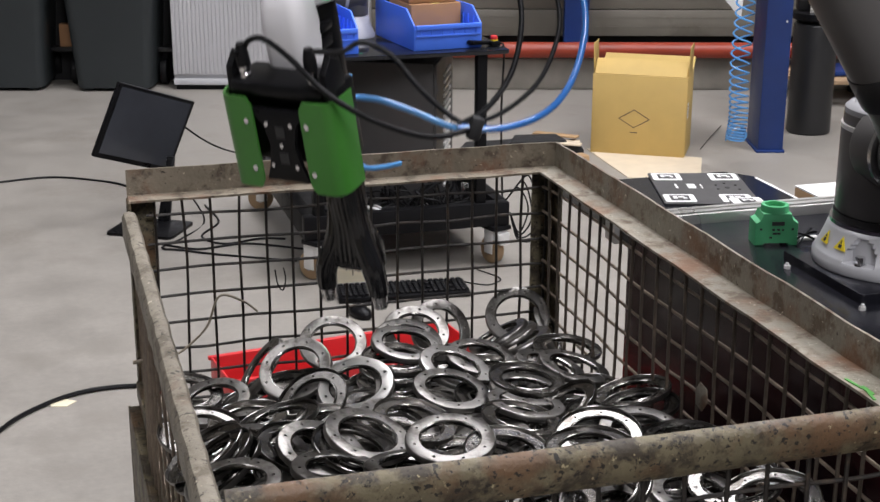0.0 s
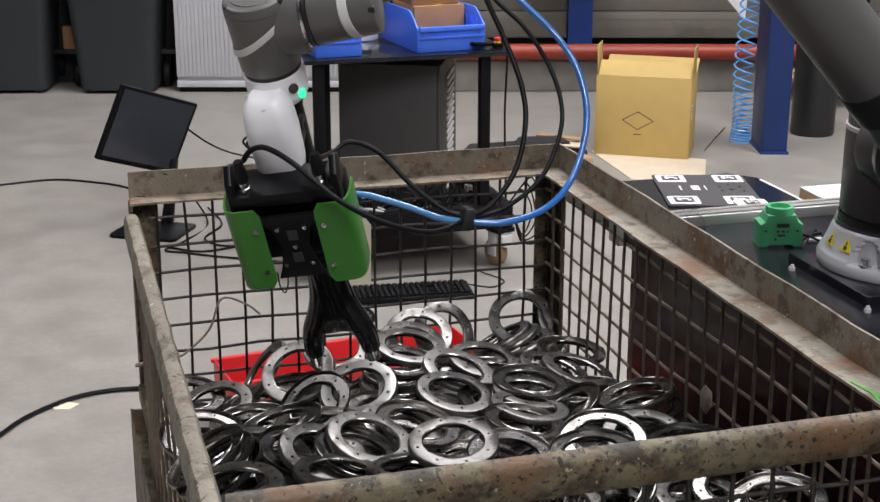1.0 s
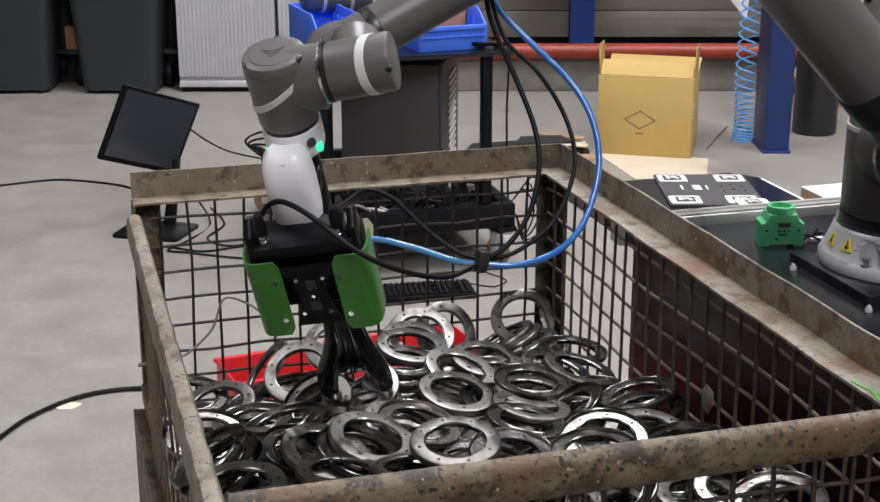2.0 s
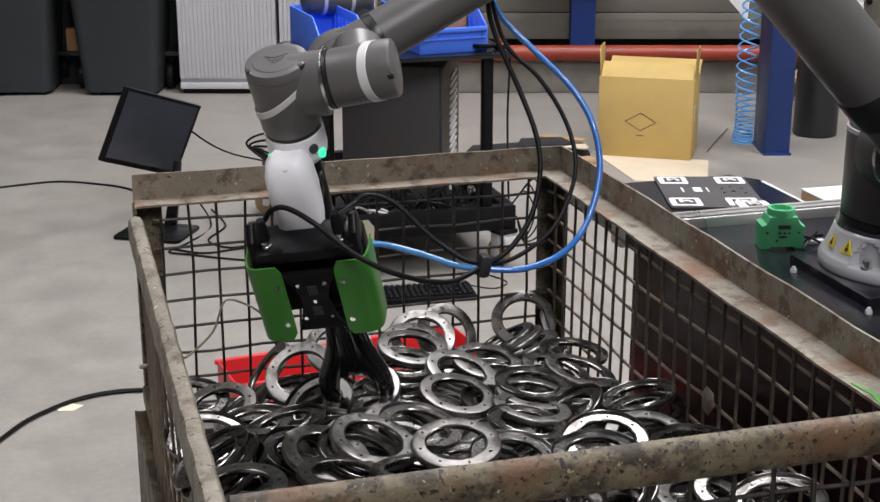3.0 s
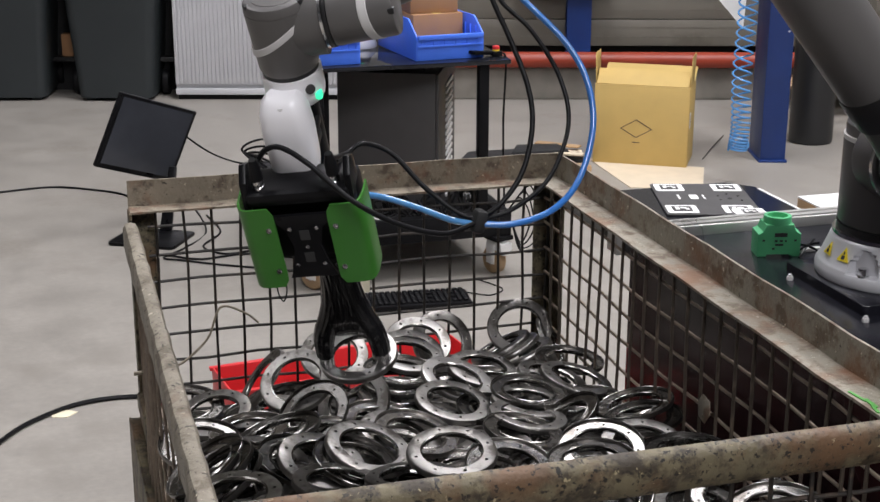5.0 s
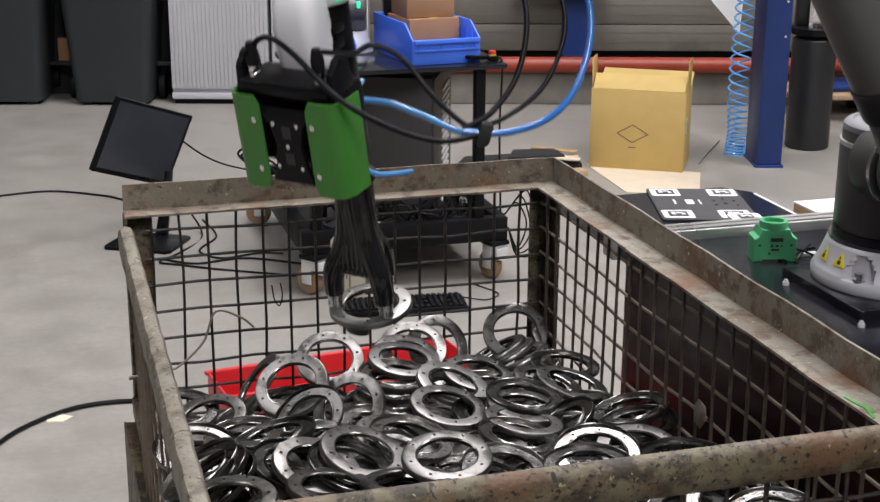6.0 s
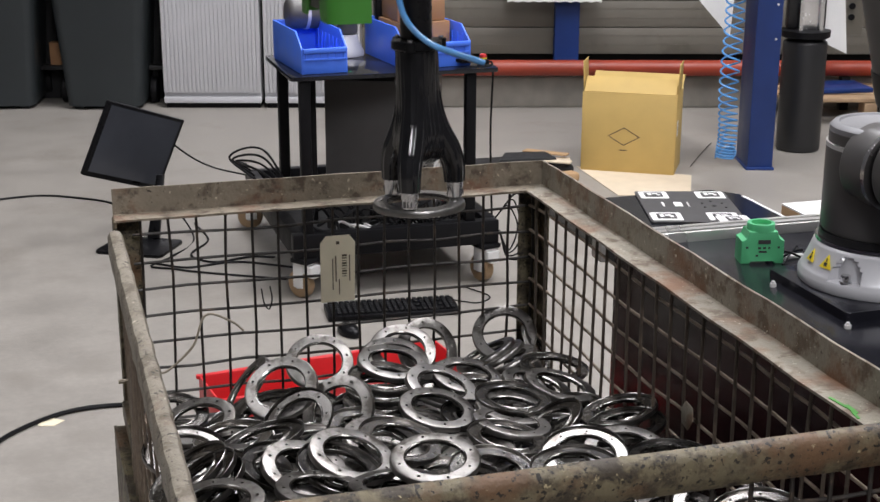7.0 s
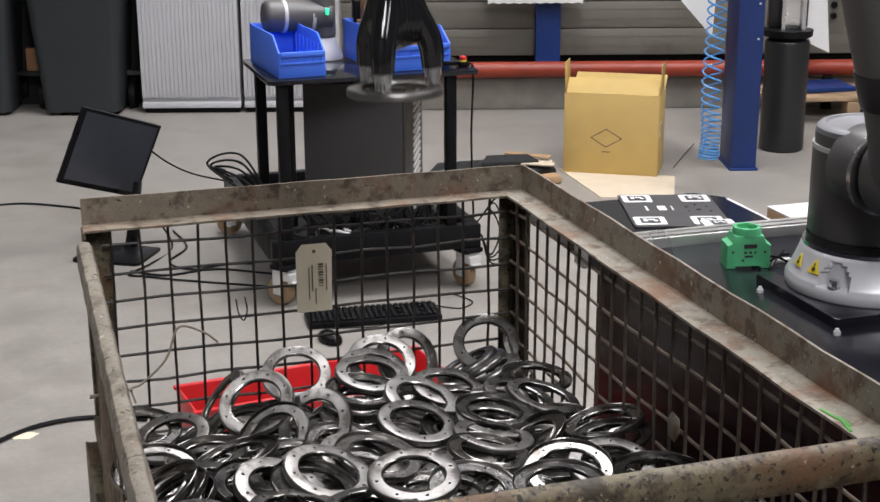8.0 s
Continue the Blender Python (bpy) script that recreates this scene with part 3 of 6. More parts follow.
# ---- the robot's table beside the crate ----
TZ = 0.85
table = thing("robot_table", pose(0, 0, 0), "dark robot table with aluminium profile edge and black acrylic side", "table")
bm = B(); bm_box(bm, (1.36, 0.42, TZ - 0.012), (1.0, 1.29, 0.024), bev=0.003)
part("tabletop", bm, M_table, table, "glossy dark grey table top")
bm = B(); bm_box(bm, (0.846, 0.3825, 0.472), (0.006, 1.215, 0.885), bev=0.001)
part("side_panel", bm, M_panel, table, "glossy black acrylic side panel with a red reflection painted in")
bm = B()
bm_box(bm, (1.36, 1.09, TZ - 0.005), (1.02, 0.045, 0.045), bev=0.003)
bm_box(bm, (1.36, 1.078, TZ + 0.0185), (1.02, 0.010, 0.004))
bm_box(bm, (1.36, 1.102, TZ + 0.0185), (1.02, 0.010, 0.004))
part("edge_profile", bm, M_alu, table, "slotted aluminium profile")
for x in (0.98, 1.80):
    for y in (-0.18, 0.90):
        bm = B(); bm_box(bm, (x, y, 0.41), (0.045, 0.045, 0.82), bev=0.003)
        part("leg", bm, M_alu, table)

plate = thing("dark_side_board", pose(0, 0, 0), "glossy dark board with a white edge bracketed to the robot table", "board")
bm = B(); bm_prism(bm, [(0.86, 1.12), (1.262, 1.12), (1.268, 1.325), (1.225, 1.375), (0.86, 1.375)], 0.835, 0.858)
part("tabletop", bm, M_tabtop, plate)
bm = B(); bm_box(bm, (1.2665, 1.215, 0.8485), (0.006, 0.19, 0.021))
part("edge_strip", bm, M_paper, plate, "white edge strip")
for x in (1.05, 1.20):
    bm = B(); bm_box(bm, (x, 1.215, 0.826), (0.025, 0.21, 0.018), bev=0.002)
    part("bracket", bm, M_dark, plate)
lam = thing("laminate_table", pose(1.31, 1.118, 0), "white laminate table top with raw wooden edge", "table")
bm = B(); bm_box(bm, (0.20, 0.055, 0.8585), (0.40, 0.11, 0.003))
part("laminate", bm, M_paper, lam)
bm = B(); bm_box(bm, (0.20, 0.055, 0.838), (0.40, 0.11, 0.036), bev=0.001)
part("tabletop", bm, M_wood, lam, "light wooden board")
for x, y in ((0.20, 0.055), (0.36, 0.055)):
    bm = B(); bm_box(bm, (x, y, 0.41), (0.04, 0.04, 0.82), bev=0.003)
    part("leg", bm, M_dark, lam)


def marker_card(name, m, w, h, label, plate_mat, marks):
    t = thing(name, m, label, "card")
    bm = B(); bm_prism(bm, rounded(w, h, 0.006), 0, 0.003)
    part("sheet", bm, plate_mat, t)
    for x, y, s in marks:
        bm = B(); bm_prism(bm, rounded(s, s * 0.92, 0.005), 0.0032, 0.0040, pose(x, y, 0))
        mk = part("marker", bm, M_paper, t, "white square with a dark symbol")
        bm = B(); bm_box(bm, (x, y, 0.0046), (s * 0.62, s * 0.56, 0.0008))
        part("symbol_field", bm, M_ctrl, mk)
        bm = B()
        bm_box(bm, (x - 0.15 * s, y, 0.0054), (s * 0.13, s * 0.3, 0.0006))
        bm_box(bm, (x + 0.05 * s, y + 0.05 * s, 0.0054), (s * 0.2, s * 0.12, 0.0006))
        bm_box(bm, (x + 0.16 * s, y - 0.08 * s, 0.0054), (s * 0.12, s * 0.16, 0.0006))
        part("symbol", bm, M_paper, mk)
    return t


mc = marker_card("marker_board", pose(1.119, 1.257, 0.8585, 0, 0, -16), 0.185, 0.235, "dark calibration board with four white square markers", M_ctrl,
            ((-0.058, 0.084, 0.058), (0.058, 0.084, 0.058), (-0.058, -0.08, 0.060), (0.052, -0.08, 0.060)))
for k, (x, y) in enumerate(((0.03, 0.02), (0.05, 0.0), (0.07, 0.02), (0.05, 0.035), (0.03, -0.01), (0.072, -0.012))):
    bm = B(); bm_cyl(bm, (x, y, 0.003), (x, y, 0.0042), 0.0025 + 0.002 * (k == 1), seg=12)
    part("dot", bm, M_near_black, mc)
for x, w in ((-0.05, 0.004), (-0.02, 0.016), (0.0, 0.003)):
    bm = B(); bm_box(bm, (x, 0.01, 0.0038), (w, 0.032, 0.0008))
    part("print_bar", bm, M_paper, mc)
marker_card("marker_tag", pose(1.150, 1.128, 0.8635, 0, 0, -10), 0.062, 0.05, "small white marker card with a black symbol", M_paper, ((0, 0, 0.046),))

relay = thing("relay_block", pose(1.092, 0.925, TZ, 0, 0, -14), "bright green plastic terminal block with a round socket", "terminal block")
bm = B()
bm_prism(bm, [(-0.038, 0), (-0.022, 0), (-0.022, 0.006), (0.022, 0.006), (0.022, 0), (0.038, 0), (0.038, 0.042), (0.028, 0.044), (0.025, 0.058), (-0.025, 0.058), (-0.028, 0.044), (-0.038, 0.042)], -0.022, 0.022, Matrix.Rotation(radians(90), 4, "X"), bev=0.0015)
part("body", bm, M_relay, relay)
bm = B()
bm_lathe(bm, [(0.0, 0.062), (0.017, 0.062), (0.018, 0.070), (0.0235, 0.070), (0.0245, 0.067), (0.0245, 0.056), (0.0, 0.056)], 32)
part("socket", bm, M_relay, relay)
bm = B(); bm_box(bm, (0.002, -0.0228, 0.040), (0.022, 0.0012, 0.007))
part("label_strip", bm, M_near_black, relay)
for x, zz, w in ((-0.006, 0.029, 0.005), (0.003, 0.029, 0.005), (0.011, 0.029, 0.003), (0.0, 0.022, 0.014), (-0.01, 0.015, 0.004), (-0.028, 0.03, 0.004), (0.028, 0.03, 0.004)):
    bm = B(); bm_box(bm, (x, -0.0226, zz), (w, 0.001, 0.0035))
    part("print_bar", bm, M_near_black, relay)
ties = thing("cable_ties", pose(1.142, 0.896, TZ), "crossed black cable ties with a pale strap", "cable tie")
for a, b in (((-0.028, -0.016, 0.003), (0.020, 0.020, 0.022)), ((-0.026, 0.012, 0.022), (0.022, -0.014, 0.004)), ((-0.012, 0.018, 0.004), (0.026, 0.010, 0.018))):
    bm = B(); bm_tube(bm, [a, tuple((p + q) / 2 + 0.003 for p, q in zip(a, b)), b], 0.0022, 6)
    part("tie", bm, M_blk, ties)
bm = B(); bm_box(bm, (0.0, 0.024, 0.003), (0.075, 0.012, 0.006), bev=0.001)
part("strap", bm, M_stripe, ties)
for x, y in ((1.041, 0.783), (1.049, 0.568)):
    bm = B(); bm_cyl(bm, (0, 0, 0), (0, 0, 0.006), 0.0055, seg=6); bm_cyl(bm, (0, 0, 0.006), (0, 0, 0.010), 0.003, seg=10)
    solid("screw", bm, M_stripe, "small bright screw lying on the table", "screw", pose(x, y, TZ), group="screws on the table")

# ---- background: mobile cart with its controller, world-aligned with the crate ----
cart = thing("mobile_cart", pose(0.735, 3.39, 0), "black steel cart with a glossy top on castors", "cart")
bm = B(); bm_prism(bm, rounded(0.725, 0.48, 0.012), 0.762, 0.776, pose(0.358, 0.235, 0), bev=0.002)
part("tabletop", bm, M_tabtop, cart, "glossy black table top")
for x, y in ((0.045, 0.025), (0.10, 0.20), (0.628, 0.03), (0.600, 0.42), (0.05, 0.44)):
    bm = B(); bm_box(bm, (x, y, 0.495), (0.036, 0.036, 0.536), bev=0.003)
    part("leg", bm, M_dark, cart)
bm = B()
bm_box(bm, (0.36, 0.02, 0.19), (0.74, 0.045, 0.085), bev=0.003)
bm_box(bm, (0.36, 0.98, 0.19), (0.74, 0.045, 0.085), bev=0.003)
bm_box(bm, (0.012, 0.5, 0.19), (0.045, 0.93, 0.085), bev=0.003)
bm_box(bm, (0.71, 0.5, 0.19), (0.045, 0.93, 0.085), bev=0.003)
bm_box(bm, (0.36, 0.5, 0.165), (0.70, 0.94, 0.012))
part("base_frame", bm, M_dark, cart, "black welded base frame")
for y in (0.42,):
    bm = B(); bm_box(bm, (0.36, y, 0.745), (0.60, 0.02, 0.03))
    part("top_beam", bm, M_dark, cart)


def caster(parent, x, y, turn):
    m = pose(x, y, 0, 0, 0, turn)
    bm = B(); bm_lathe(bm, [(0.0, -0.019), (0.035, -0.019), (0.046, -0.017), (0.05, -0.012), (0.05, 0.012), (0.046, 0.017), (0.035, 0.019), (0.0, 0.019)], 28, m @ pose(0, 0.022, 0.05, 0, 90, 0))
    w = part("wheel", bm, M_tan, parent, "tan rubber castor wheel")
    bm = B(); bm_cyl(bm, m @ Vector((-0.021, 0.022, 0.05)), m @ Vector((0.021, 0.022, 0.05)), 0.017, seg=16)
    part("hub", bm, M_chrome, w)
    bm = B()
    for s in (-1, 1):
        bm_box(bm, (s * 0.0255, 0.014, 0.083), (0.004, 0.045, 0.085), bev=0.001, m=m)
    bm_box(bm, (0, 0, 0.128), (0.06, 0.06, 0.006), bev=0.001, m=m)
    bm_box(bm, (0.0, -0.026, 0.108), (0.052, 0.040, 0.030), bev=0.004, m=m)
    bm_box(bm, (0.0, -0.040, 0.088), (0.040, 0.026, 0.012), bev=0.003, m=m)
    part("fork", bm, M_zinc, parent, "bright zinc castor fork")
    bm = B(); bm_box(bm, (0, 0, 0.139), (0.075, 0.075, 0.016), bev=0.002, m=m)
    part("mount_plate", bm, M_dark, parent)


for x, y, a in ((0.035, 0.02, 35), (0.69, 0.02, 20), (0.02, 0.95, 70), (0.69, 0.95, -20)):
    caster(cart, x, y, a)

# its front right corner is the origin
ctrl = thing("robot_controller", pose(1.219, 3.500, 0.171, 0, 0, -25), "dark grey robot controller cabinet with bright side louvres", "controller")
bm = B(); bm_box(bm, (-0.178, 0.20, 0.275), (0.352, 0.40, 0.545), bev=0.006)
part("body", bm, M_ctrl, ctrl)
bm = B(); bm_box(bm, (0.003, 0.20, 0.275), (0.010, 0.40, 0.540), bev=0.003)
side = part("side_panel", bm, M_ctrl, ctrl)
for k in range(17):
    bm = B(); bm_box(bm, (0, 0, 0), (0.008, 0.150, 0.0125), bev=0.003, m=pose(0.011, 0.235, 0.075 + k * 0.0255, 4, 0, 0))
    part("louvre", bm, M_stripe, side)
bm = B(); bm_tube(bm, [(-0.05, 0.06, 0.548), (-0.05, 0.06, 0.572), (-0.04, 0.10, 0.582), (-0.03, 0.20, 0.582), (-0.03, 0.24, 0.572), (-0.03, 0.24, 0.548)], 0.007, 8)
part("handle", bm, M_chrome, ctrl)
bm = B(); bm_tube(bm, [(-0.30, 0.05, 0.548), (-0.30, 0.05, 0.566), (-0.24, 0.05, 0.570), (-0.22, 0.05, 0.548)], 0.006, 8)
part("handle", bm, M_blk, ctrl)

# tangle of leads and small boxes on the cart's base
junk = thing("cable_tangle", pose(0.92, 3.46, 0.171), "tangle of black leads and small connectors on the cart base", "cables")
_r = random.Random(3)
for k in range(36):
    x, y = _r.uniform(-0.08, 0.46), _r.uniform(-0.02, 0.09)
    bm = B(); bm_tube(bm, [(x + 0.05 * math.cos(a) + _r.uniform(-.02, .02), y + 0.03 * math.sin(a), 0.02 + (0.05 + 0.07 * (k % 2)) * _r.random()) for a in [i * 1.1 + k for i in range(6)]], 0.0035 + 0.002 * (k % 3 == 0), 6, n=4)
    part("lead", bm, M_rubber if k % 6 else M_stripe, junk)
for k in range(9):
    x = 0.02 + k * 0.05
    bm = B(); bm_box(bm, (x, 0.06 + 0.02 * (k % 2), 0.02 + 0.03 * (k % 3)), (0.022, 0.03, 0.03 + 0.012 * (k % 3)), bev=0.002)
    part("connector", bm, M_blk if k % 4 else M_chrome, junk)

# blue storage bins on the cart


def store_bin(m, w, l, h, label, cat="storage bin", name="storage_bin", mt=None, ribs=True):
    """Open-fronted storage bin with ribbed sides; the front (-y) is lower."""
    mt = mt or M_bluebin
    t = thing(name, m, label, cat, "blue storage bins" if mt is M_bluebin else "")
    bm = B()
    bm_box(bm, (0, 0, 0.003), (w - 0.012, l - 0.012, 0.006), bev=0.002)
    part("base", bm, mt, t)
    for s in (-1, 1):
        bm = B()
        prof = [(-l / 2, 0), (l / 2, 0), (l / 2, h), (-l * 0.30, h), (-l / 2, h * 0.62)]
        bm_prism(bm, prof, s * (w / 2) - 0.003, s * (w / 2) + 0.003, Matrix.Rotation(radians(90), 4, "Z") @ Matrix.Rotation(radians(90), 4, "X"), bev=0.001)
        part("side", bm, mt, t)
        if ribs:
            for k in range(7):
                bm = B(); bm_box(bm, (s * (w / 2 - 0.005), -l * 0.36 + k * l * 0.12, h * 0.40), (0.006, 0.004, h * 0.72), bev=0.001)
                part("rib", bm, mt, t)
    bm = B(); bm_box(bm, (0, l / 2, h / 2), (w, 0.006, h), bev=0.002); bm_box(bm, (0, l / 2 + 0.004, h - 0.006), (w, 0.012, 0.012), bev=0.002)
    part("back", bm, mt, t)
    bm = B(); bm_box(bm, (0, -l / 2, h * 0.31), (w, 0.006, h * 0.62), bev=0.002); bm_box(bm, (0, -l / 2 - 0.006, h * 0.58), (w * 0.98, 0.014, 0.016), bev=0.003)
    bm_box(bm, (0, -l / 2 - 0.004, h * 0.36), (w * 0.96, 0.010, 0.006), bev=0.001)
    for k in range(6):
        bm_box(bm, (-w * 0.42 + k * w * 0.168, -l / 2 - 0.003, h * 0.47), (0.004, 0.008, h * 0.2))
    part("front", bm, mt, t)
    return t


store_bin(pose(0.842, 3.615, 0.777, 0, 0, 4), 0.154, 0.37, 0.135, "empty blue plastic storage bin with ribbed sides")
store_bin(pose(1.232, 3.635, 0.777, 0, 0, 6), 0.245, 0.38, 0.135, "blue plastic storage bin holding brown boxes")
for x, y, zz, w, d, h, a in ((1.235, 3.68, 0.784, 0.19, 0.20, 0.13, 8), (1.235, 3.69, 0.916, 0.175, 0.18, 0.085, 3)):
    c = thing("carton", pose(x, y, zz, 0, 0, a), "small brown cardboard carton in a blue bin", "carton", "brown cartons")
    bm = B(); bm_box(bm, (0, 0, h / 2), (w, d, h), bev=0.002)
    part("box", bm, M_brown, c)
    bm = B(); bm_box(bm, (0, 0, h + 0.0006), (0.03, d * 1.0, 0.0008))
    part("tape", bm, M_card, c)
# hand pendant button with its lead
pend = thing("emergency_button", pose(1.425, 3.47, 0.777, 0, 0, 10), "red emergency button with yellow collar on a black box", "button")
bm = B(); bm_box(bm, (0, 0, 0.009), (0.036, 0.034, 0.018), bev=0.004)
part("box", bm, M_blk, pend)
bm = B(); bm_cyl(bm, (0, 0, 0.018), (0, 0, 0.023), 0.013, seg=24)
part("collar", bm, M_yellow, pend)
bm = B(); bm_cyl(bm, (0, 0, 0.023), (0, 0, 0.036), 0.013, 0.012, bev=0.003)
part("knob", bm, M_redbox, pend)
bm = B(); bm_box(bm, (-0.06, 0.02, 0.010), (0.09, 0.035, 0.014), bev=0.006, m=pose(0, 0, 0, 0, 6, 20))
part("switch_box", bm, M_blk, pend)
bm = B(); bm_tube(bm, [(0.02, 0.0, 0.01), (0.035, -0.01, -0.02), (0.045, 0.02, -0.25), (0.06, 0.03, -0.55), (0.09, 0.08, -0.70), (0.13, 0.16, -0.765)], 0.004, 6)
part("lead", bm, M_rubber, pend)
# second arm standing on the cart
arm2 = thing("tabletop_robot", pose(0.98, 3.80, 0.777), "dark grey folded robot arm on a silver foot", "robot arm")
bm = B(); bm_lathe(bm, [(0.0, 0.0), (0.07, 0.0), (0.07, 0.012), (0.052, 0.05), (0.046, 0.075), (0.0, 0.075)], 32, pose(0.03, 0.0, 0))
part("foot", bm, M_cast, arm2, "silver cast foot")
bm = B(); bm_cyl(bm, (0.03, 0, 0.076), (0.03, 0, 0.26), 0.047, bev=0.008)
part("column", bm, M_robot, arm2)
bm = B(); bm_cyl(bm, (-0.185, -0.02, 0.160), (0.065, 0.0, 0.150), 0.056, bev=0.02)
part("link", bm, M_robot, arm2)
for x in (-0.16, -0.06):
    bm = B(); bm_cyl(bm, (x + 0.04, -0.0145 + (x + .16) * 0.09, 0.1560 - (x + .16) * 0.04), (x + 0.052, -0.0135 + (x + .16) * 0.09, 0.1555 - (x + .16) * 0.04), 0.0575)
    part("stripe", bm, M_stripe, arm2, "pale grey stripe")
bm = B(); bm_box(bm, (0.035, -0.060, 0.172), (0.012, 0.01, 0.024), bev=0.002)
part("status_light", bm, M_greenled, arm2)
bm = B(); bm_box(bm, (0.20, 0.03, 0.10), (0.05, 0.05, 0.20), bev=0.004); bm_box(bm, (0.22, -0.02, 0.17), (0.03, 0.1, 0.05), bev=0.004)
solid("sensor_bracket", bm, M_blk, "black upright bracket behind the bins", "bracket", pose(0.95, 3.78, 0.777))

# ---- hall background ----
bm = B()
bm_cyl(bm, (-0.6, 8.09, 0.235), (3.2, 8.09, 0.235), 0.045, seg=20)
solid("red_pipe", bm, M_red, "red painted pipe along the wall on brackets", "pipe", HALL)
for u in (1.0, 2.4):
    bm = B(); bm_box(bm, (u, 8.09, 0.095), (0.05, 0.06, 0.19), bev=0.004)
    solid("pipe_bracket", bm, M_dark, "dark steel bracket under the red pipe", "bracket", HALL, group="pipe brackets")
bm = B()
bm_box(bm, (0.83, 8.32, 3.5), (0.14, 0.012, 6.6)); bm_box(bm, (0.83, 8.40, 3.5), (0.14, 0.012, 6.6)); bm_box(bm, (0.83, 8.36, 3.5), (0.012, 0.07, 6.6))
solid("column_back", bm, M_bluecol, "dark blue steel column against the wall", "column", HALL, kind="structure")
col = thing("column_front", hall(1.594, 6.735), "blue painted steel box column with scuffed foot", "column")
tagged(col, kind="structure")
bm = B()
bm_box(bm, (0.0, 0.0, 3.45), (0.120, 0.25, 6.88), bev=0.006)
part("shaft", bm, M_bluecol, col)
bm = B(); bm_box(bm, (0, 0, 0.006), (0.134, 0.27, 0.012), bev=0.002)
part("foot_plate", bm, M_bluecol, col)
for z_ in (0.62, 0.78):
    bm = B(); bm_cyl(bm, (0.035, -0.125, z_), (0.035, -0.130, z_), 0.005, seg=12)
    part("rivet", bm, M_stripe, col)

bm = B()
bm_prism(bm, [(0.0, 0.0)] + [(0.54 * k / 18, 0.006 * (k % 2)) for k in range(1, 18)] + [(0.54, 0.0), (0.54, 0.5), (0.0, 0.5)], 0, 0.004, Matrix.Rotation(radians(90), 4, "X"))
solid("wall_sheet", bm, M_paper, "white corrugated sheet hanging on the wall", "sheet", hall(0.477, 8.25, 0.584))
bm = B(); bm_tube(bm, [(2.922, 4.799, 0.006), (3.08, 5.01, 0.007), (3.249, 5.23, 0.006)], 0.0022, 6)
solid("thin_rod", bm, M_dark, "thin dark rod lying on the floor", "rod")

# coiled air hose: loose turns above, close turns at the lower end
def coil_strand(phase):
    pts, turns, zz = [], 0.0, 1.55
    while zz > 0.155:
        pts.append((0.040 * math.cos(turns * 6.283 + phase) + 0.004 * math.sin(turns * 0.9), 0.040 * math.sin(turns * 6.283 + phase), zz))
        turns += 1 / 22
        zz -= 0.0040 * min(1.0, max(0.26, (zz - 0.155) / 0.45 + 0.22))
    return pts


bm = B()
bm_tube(bm, coil_strand(0.0), 0.0045, 6, raw=True)
bm_tube(bm, coil_strand(math.pi), 0.0045, 6, raw=True)
coil = solid("coiled_hose", bm, M_hoselit, "hanging coiled blue air hose", "hose", hall(1.340, 6.2))
bm = B()
bm_tube(bm, [(0.040 * math.cos(a * 0.9), 0.022 * math.sin(a * 1.7), 0.185 + 0.035 * math.sin(a * 0.9)) for a in range(9)], 0.0052, 6)
part("coil_end", bm, M_hoselit, coil)
bm = B()
bm_prism(bm, [(-0.125, 0.16), (0.02, 0.0), (0.05, 0.6), (-0.40, 0.6)], 0, 0.003, Matrix.Rotation(radians(90), 4, "X"))
solid("white_sheet", bm, M_paper, "white plastic sheet hanging beside the column", "sheet", hall(1.36, 6.45, 0.655))

can = thing("waste_bin", hall(1.885, 7.06), "tall dark cylindrical waste bin with a metal lid ring", "waste bin")
bm = B(); bm_cyl(bm, (0, 0, 0), (0, 0, 0.55), 0.108, bev=0.012, seg=40)
part("drum", bm, M_trash, can)
bm = B(); bm_lathe(bm, [(0.0, 0.555), (0.09, 0.555), (0.118, 0.57), (0.12, 0.60), (0.095, 0.605), (0.0, 0.605)], 40)
part("lid", bm, M_dark, can)
bm = B(); bm_box(bm, (0.005, -0.03, 0.76), (0.11, 0.05, 0.31), bev=0.004); bm_box(bm, (-0.045, -0.062, 0.76), (0.018, 0.02, 0.31)); bm_box(bm, (0.055, -0.062, 0.76), (0.018, 0.02, 0.31))
part("upright_slide", bm, M_chrome, can, "bright metal linear slide")
bm = B(); bm_box(bm, (0.0, 0.03, 0.76), (0.19, 0.06, 0.31), bev=0.01)
part("housing", bm, M_trash, can)
bm = B()
bm_prism(bm, [(0.0, -0.1), (0.13, -0.16), (0.06, 0.5), (-0.03, 0.5)], 0, 0.003, Matrix.Rotation(radians(90), 4, "X"))
solid("plastic_wrap", bm, M_paper, "white plastic wrap hanging on a rack", "sheet", hall(2.005, 7.2, 0.62))

pal = thing("pallet", hall(2.45, 8.0), "wooden pallet with leftover boards", "pallet")
for k in range(5):
    bm = B(); bm_box(bm, (0, -0.3 + k * 0.15, 0.135), (1.0, 0.11, 0.022), bev=0.002)
    part("deck_board", bm, M_pallet, pal)
for x in (-0.42, 0, 0.42):
    for y in (-0.3, 0.3):
        bm = B(); bm_box(bm, (x, y, 0.07), (0.12, 0.12, 0.10), bev=0.004)
        part("block", bm, M_pallet, pal)
bm = B(); bm_box(bm, (0, 0.02, 0.0), (0.34, 0.26, 0.025), bev=0.004)
solid("blue_board", bm, M_bluecol, "flat blue board on the pallet", "board", hall(2.3, 7.9, 0.16, 8))
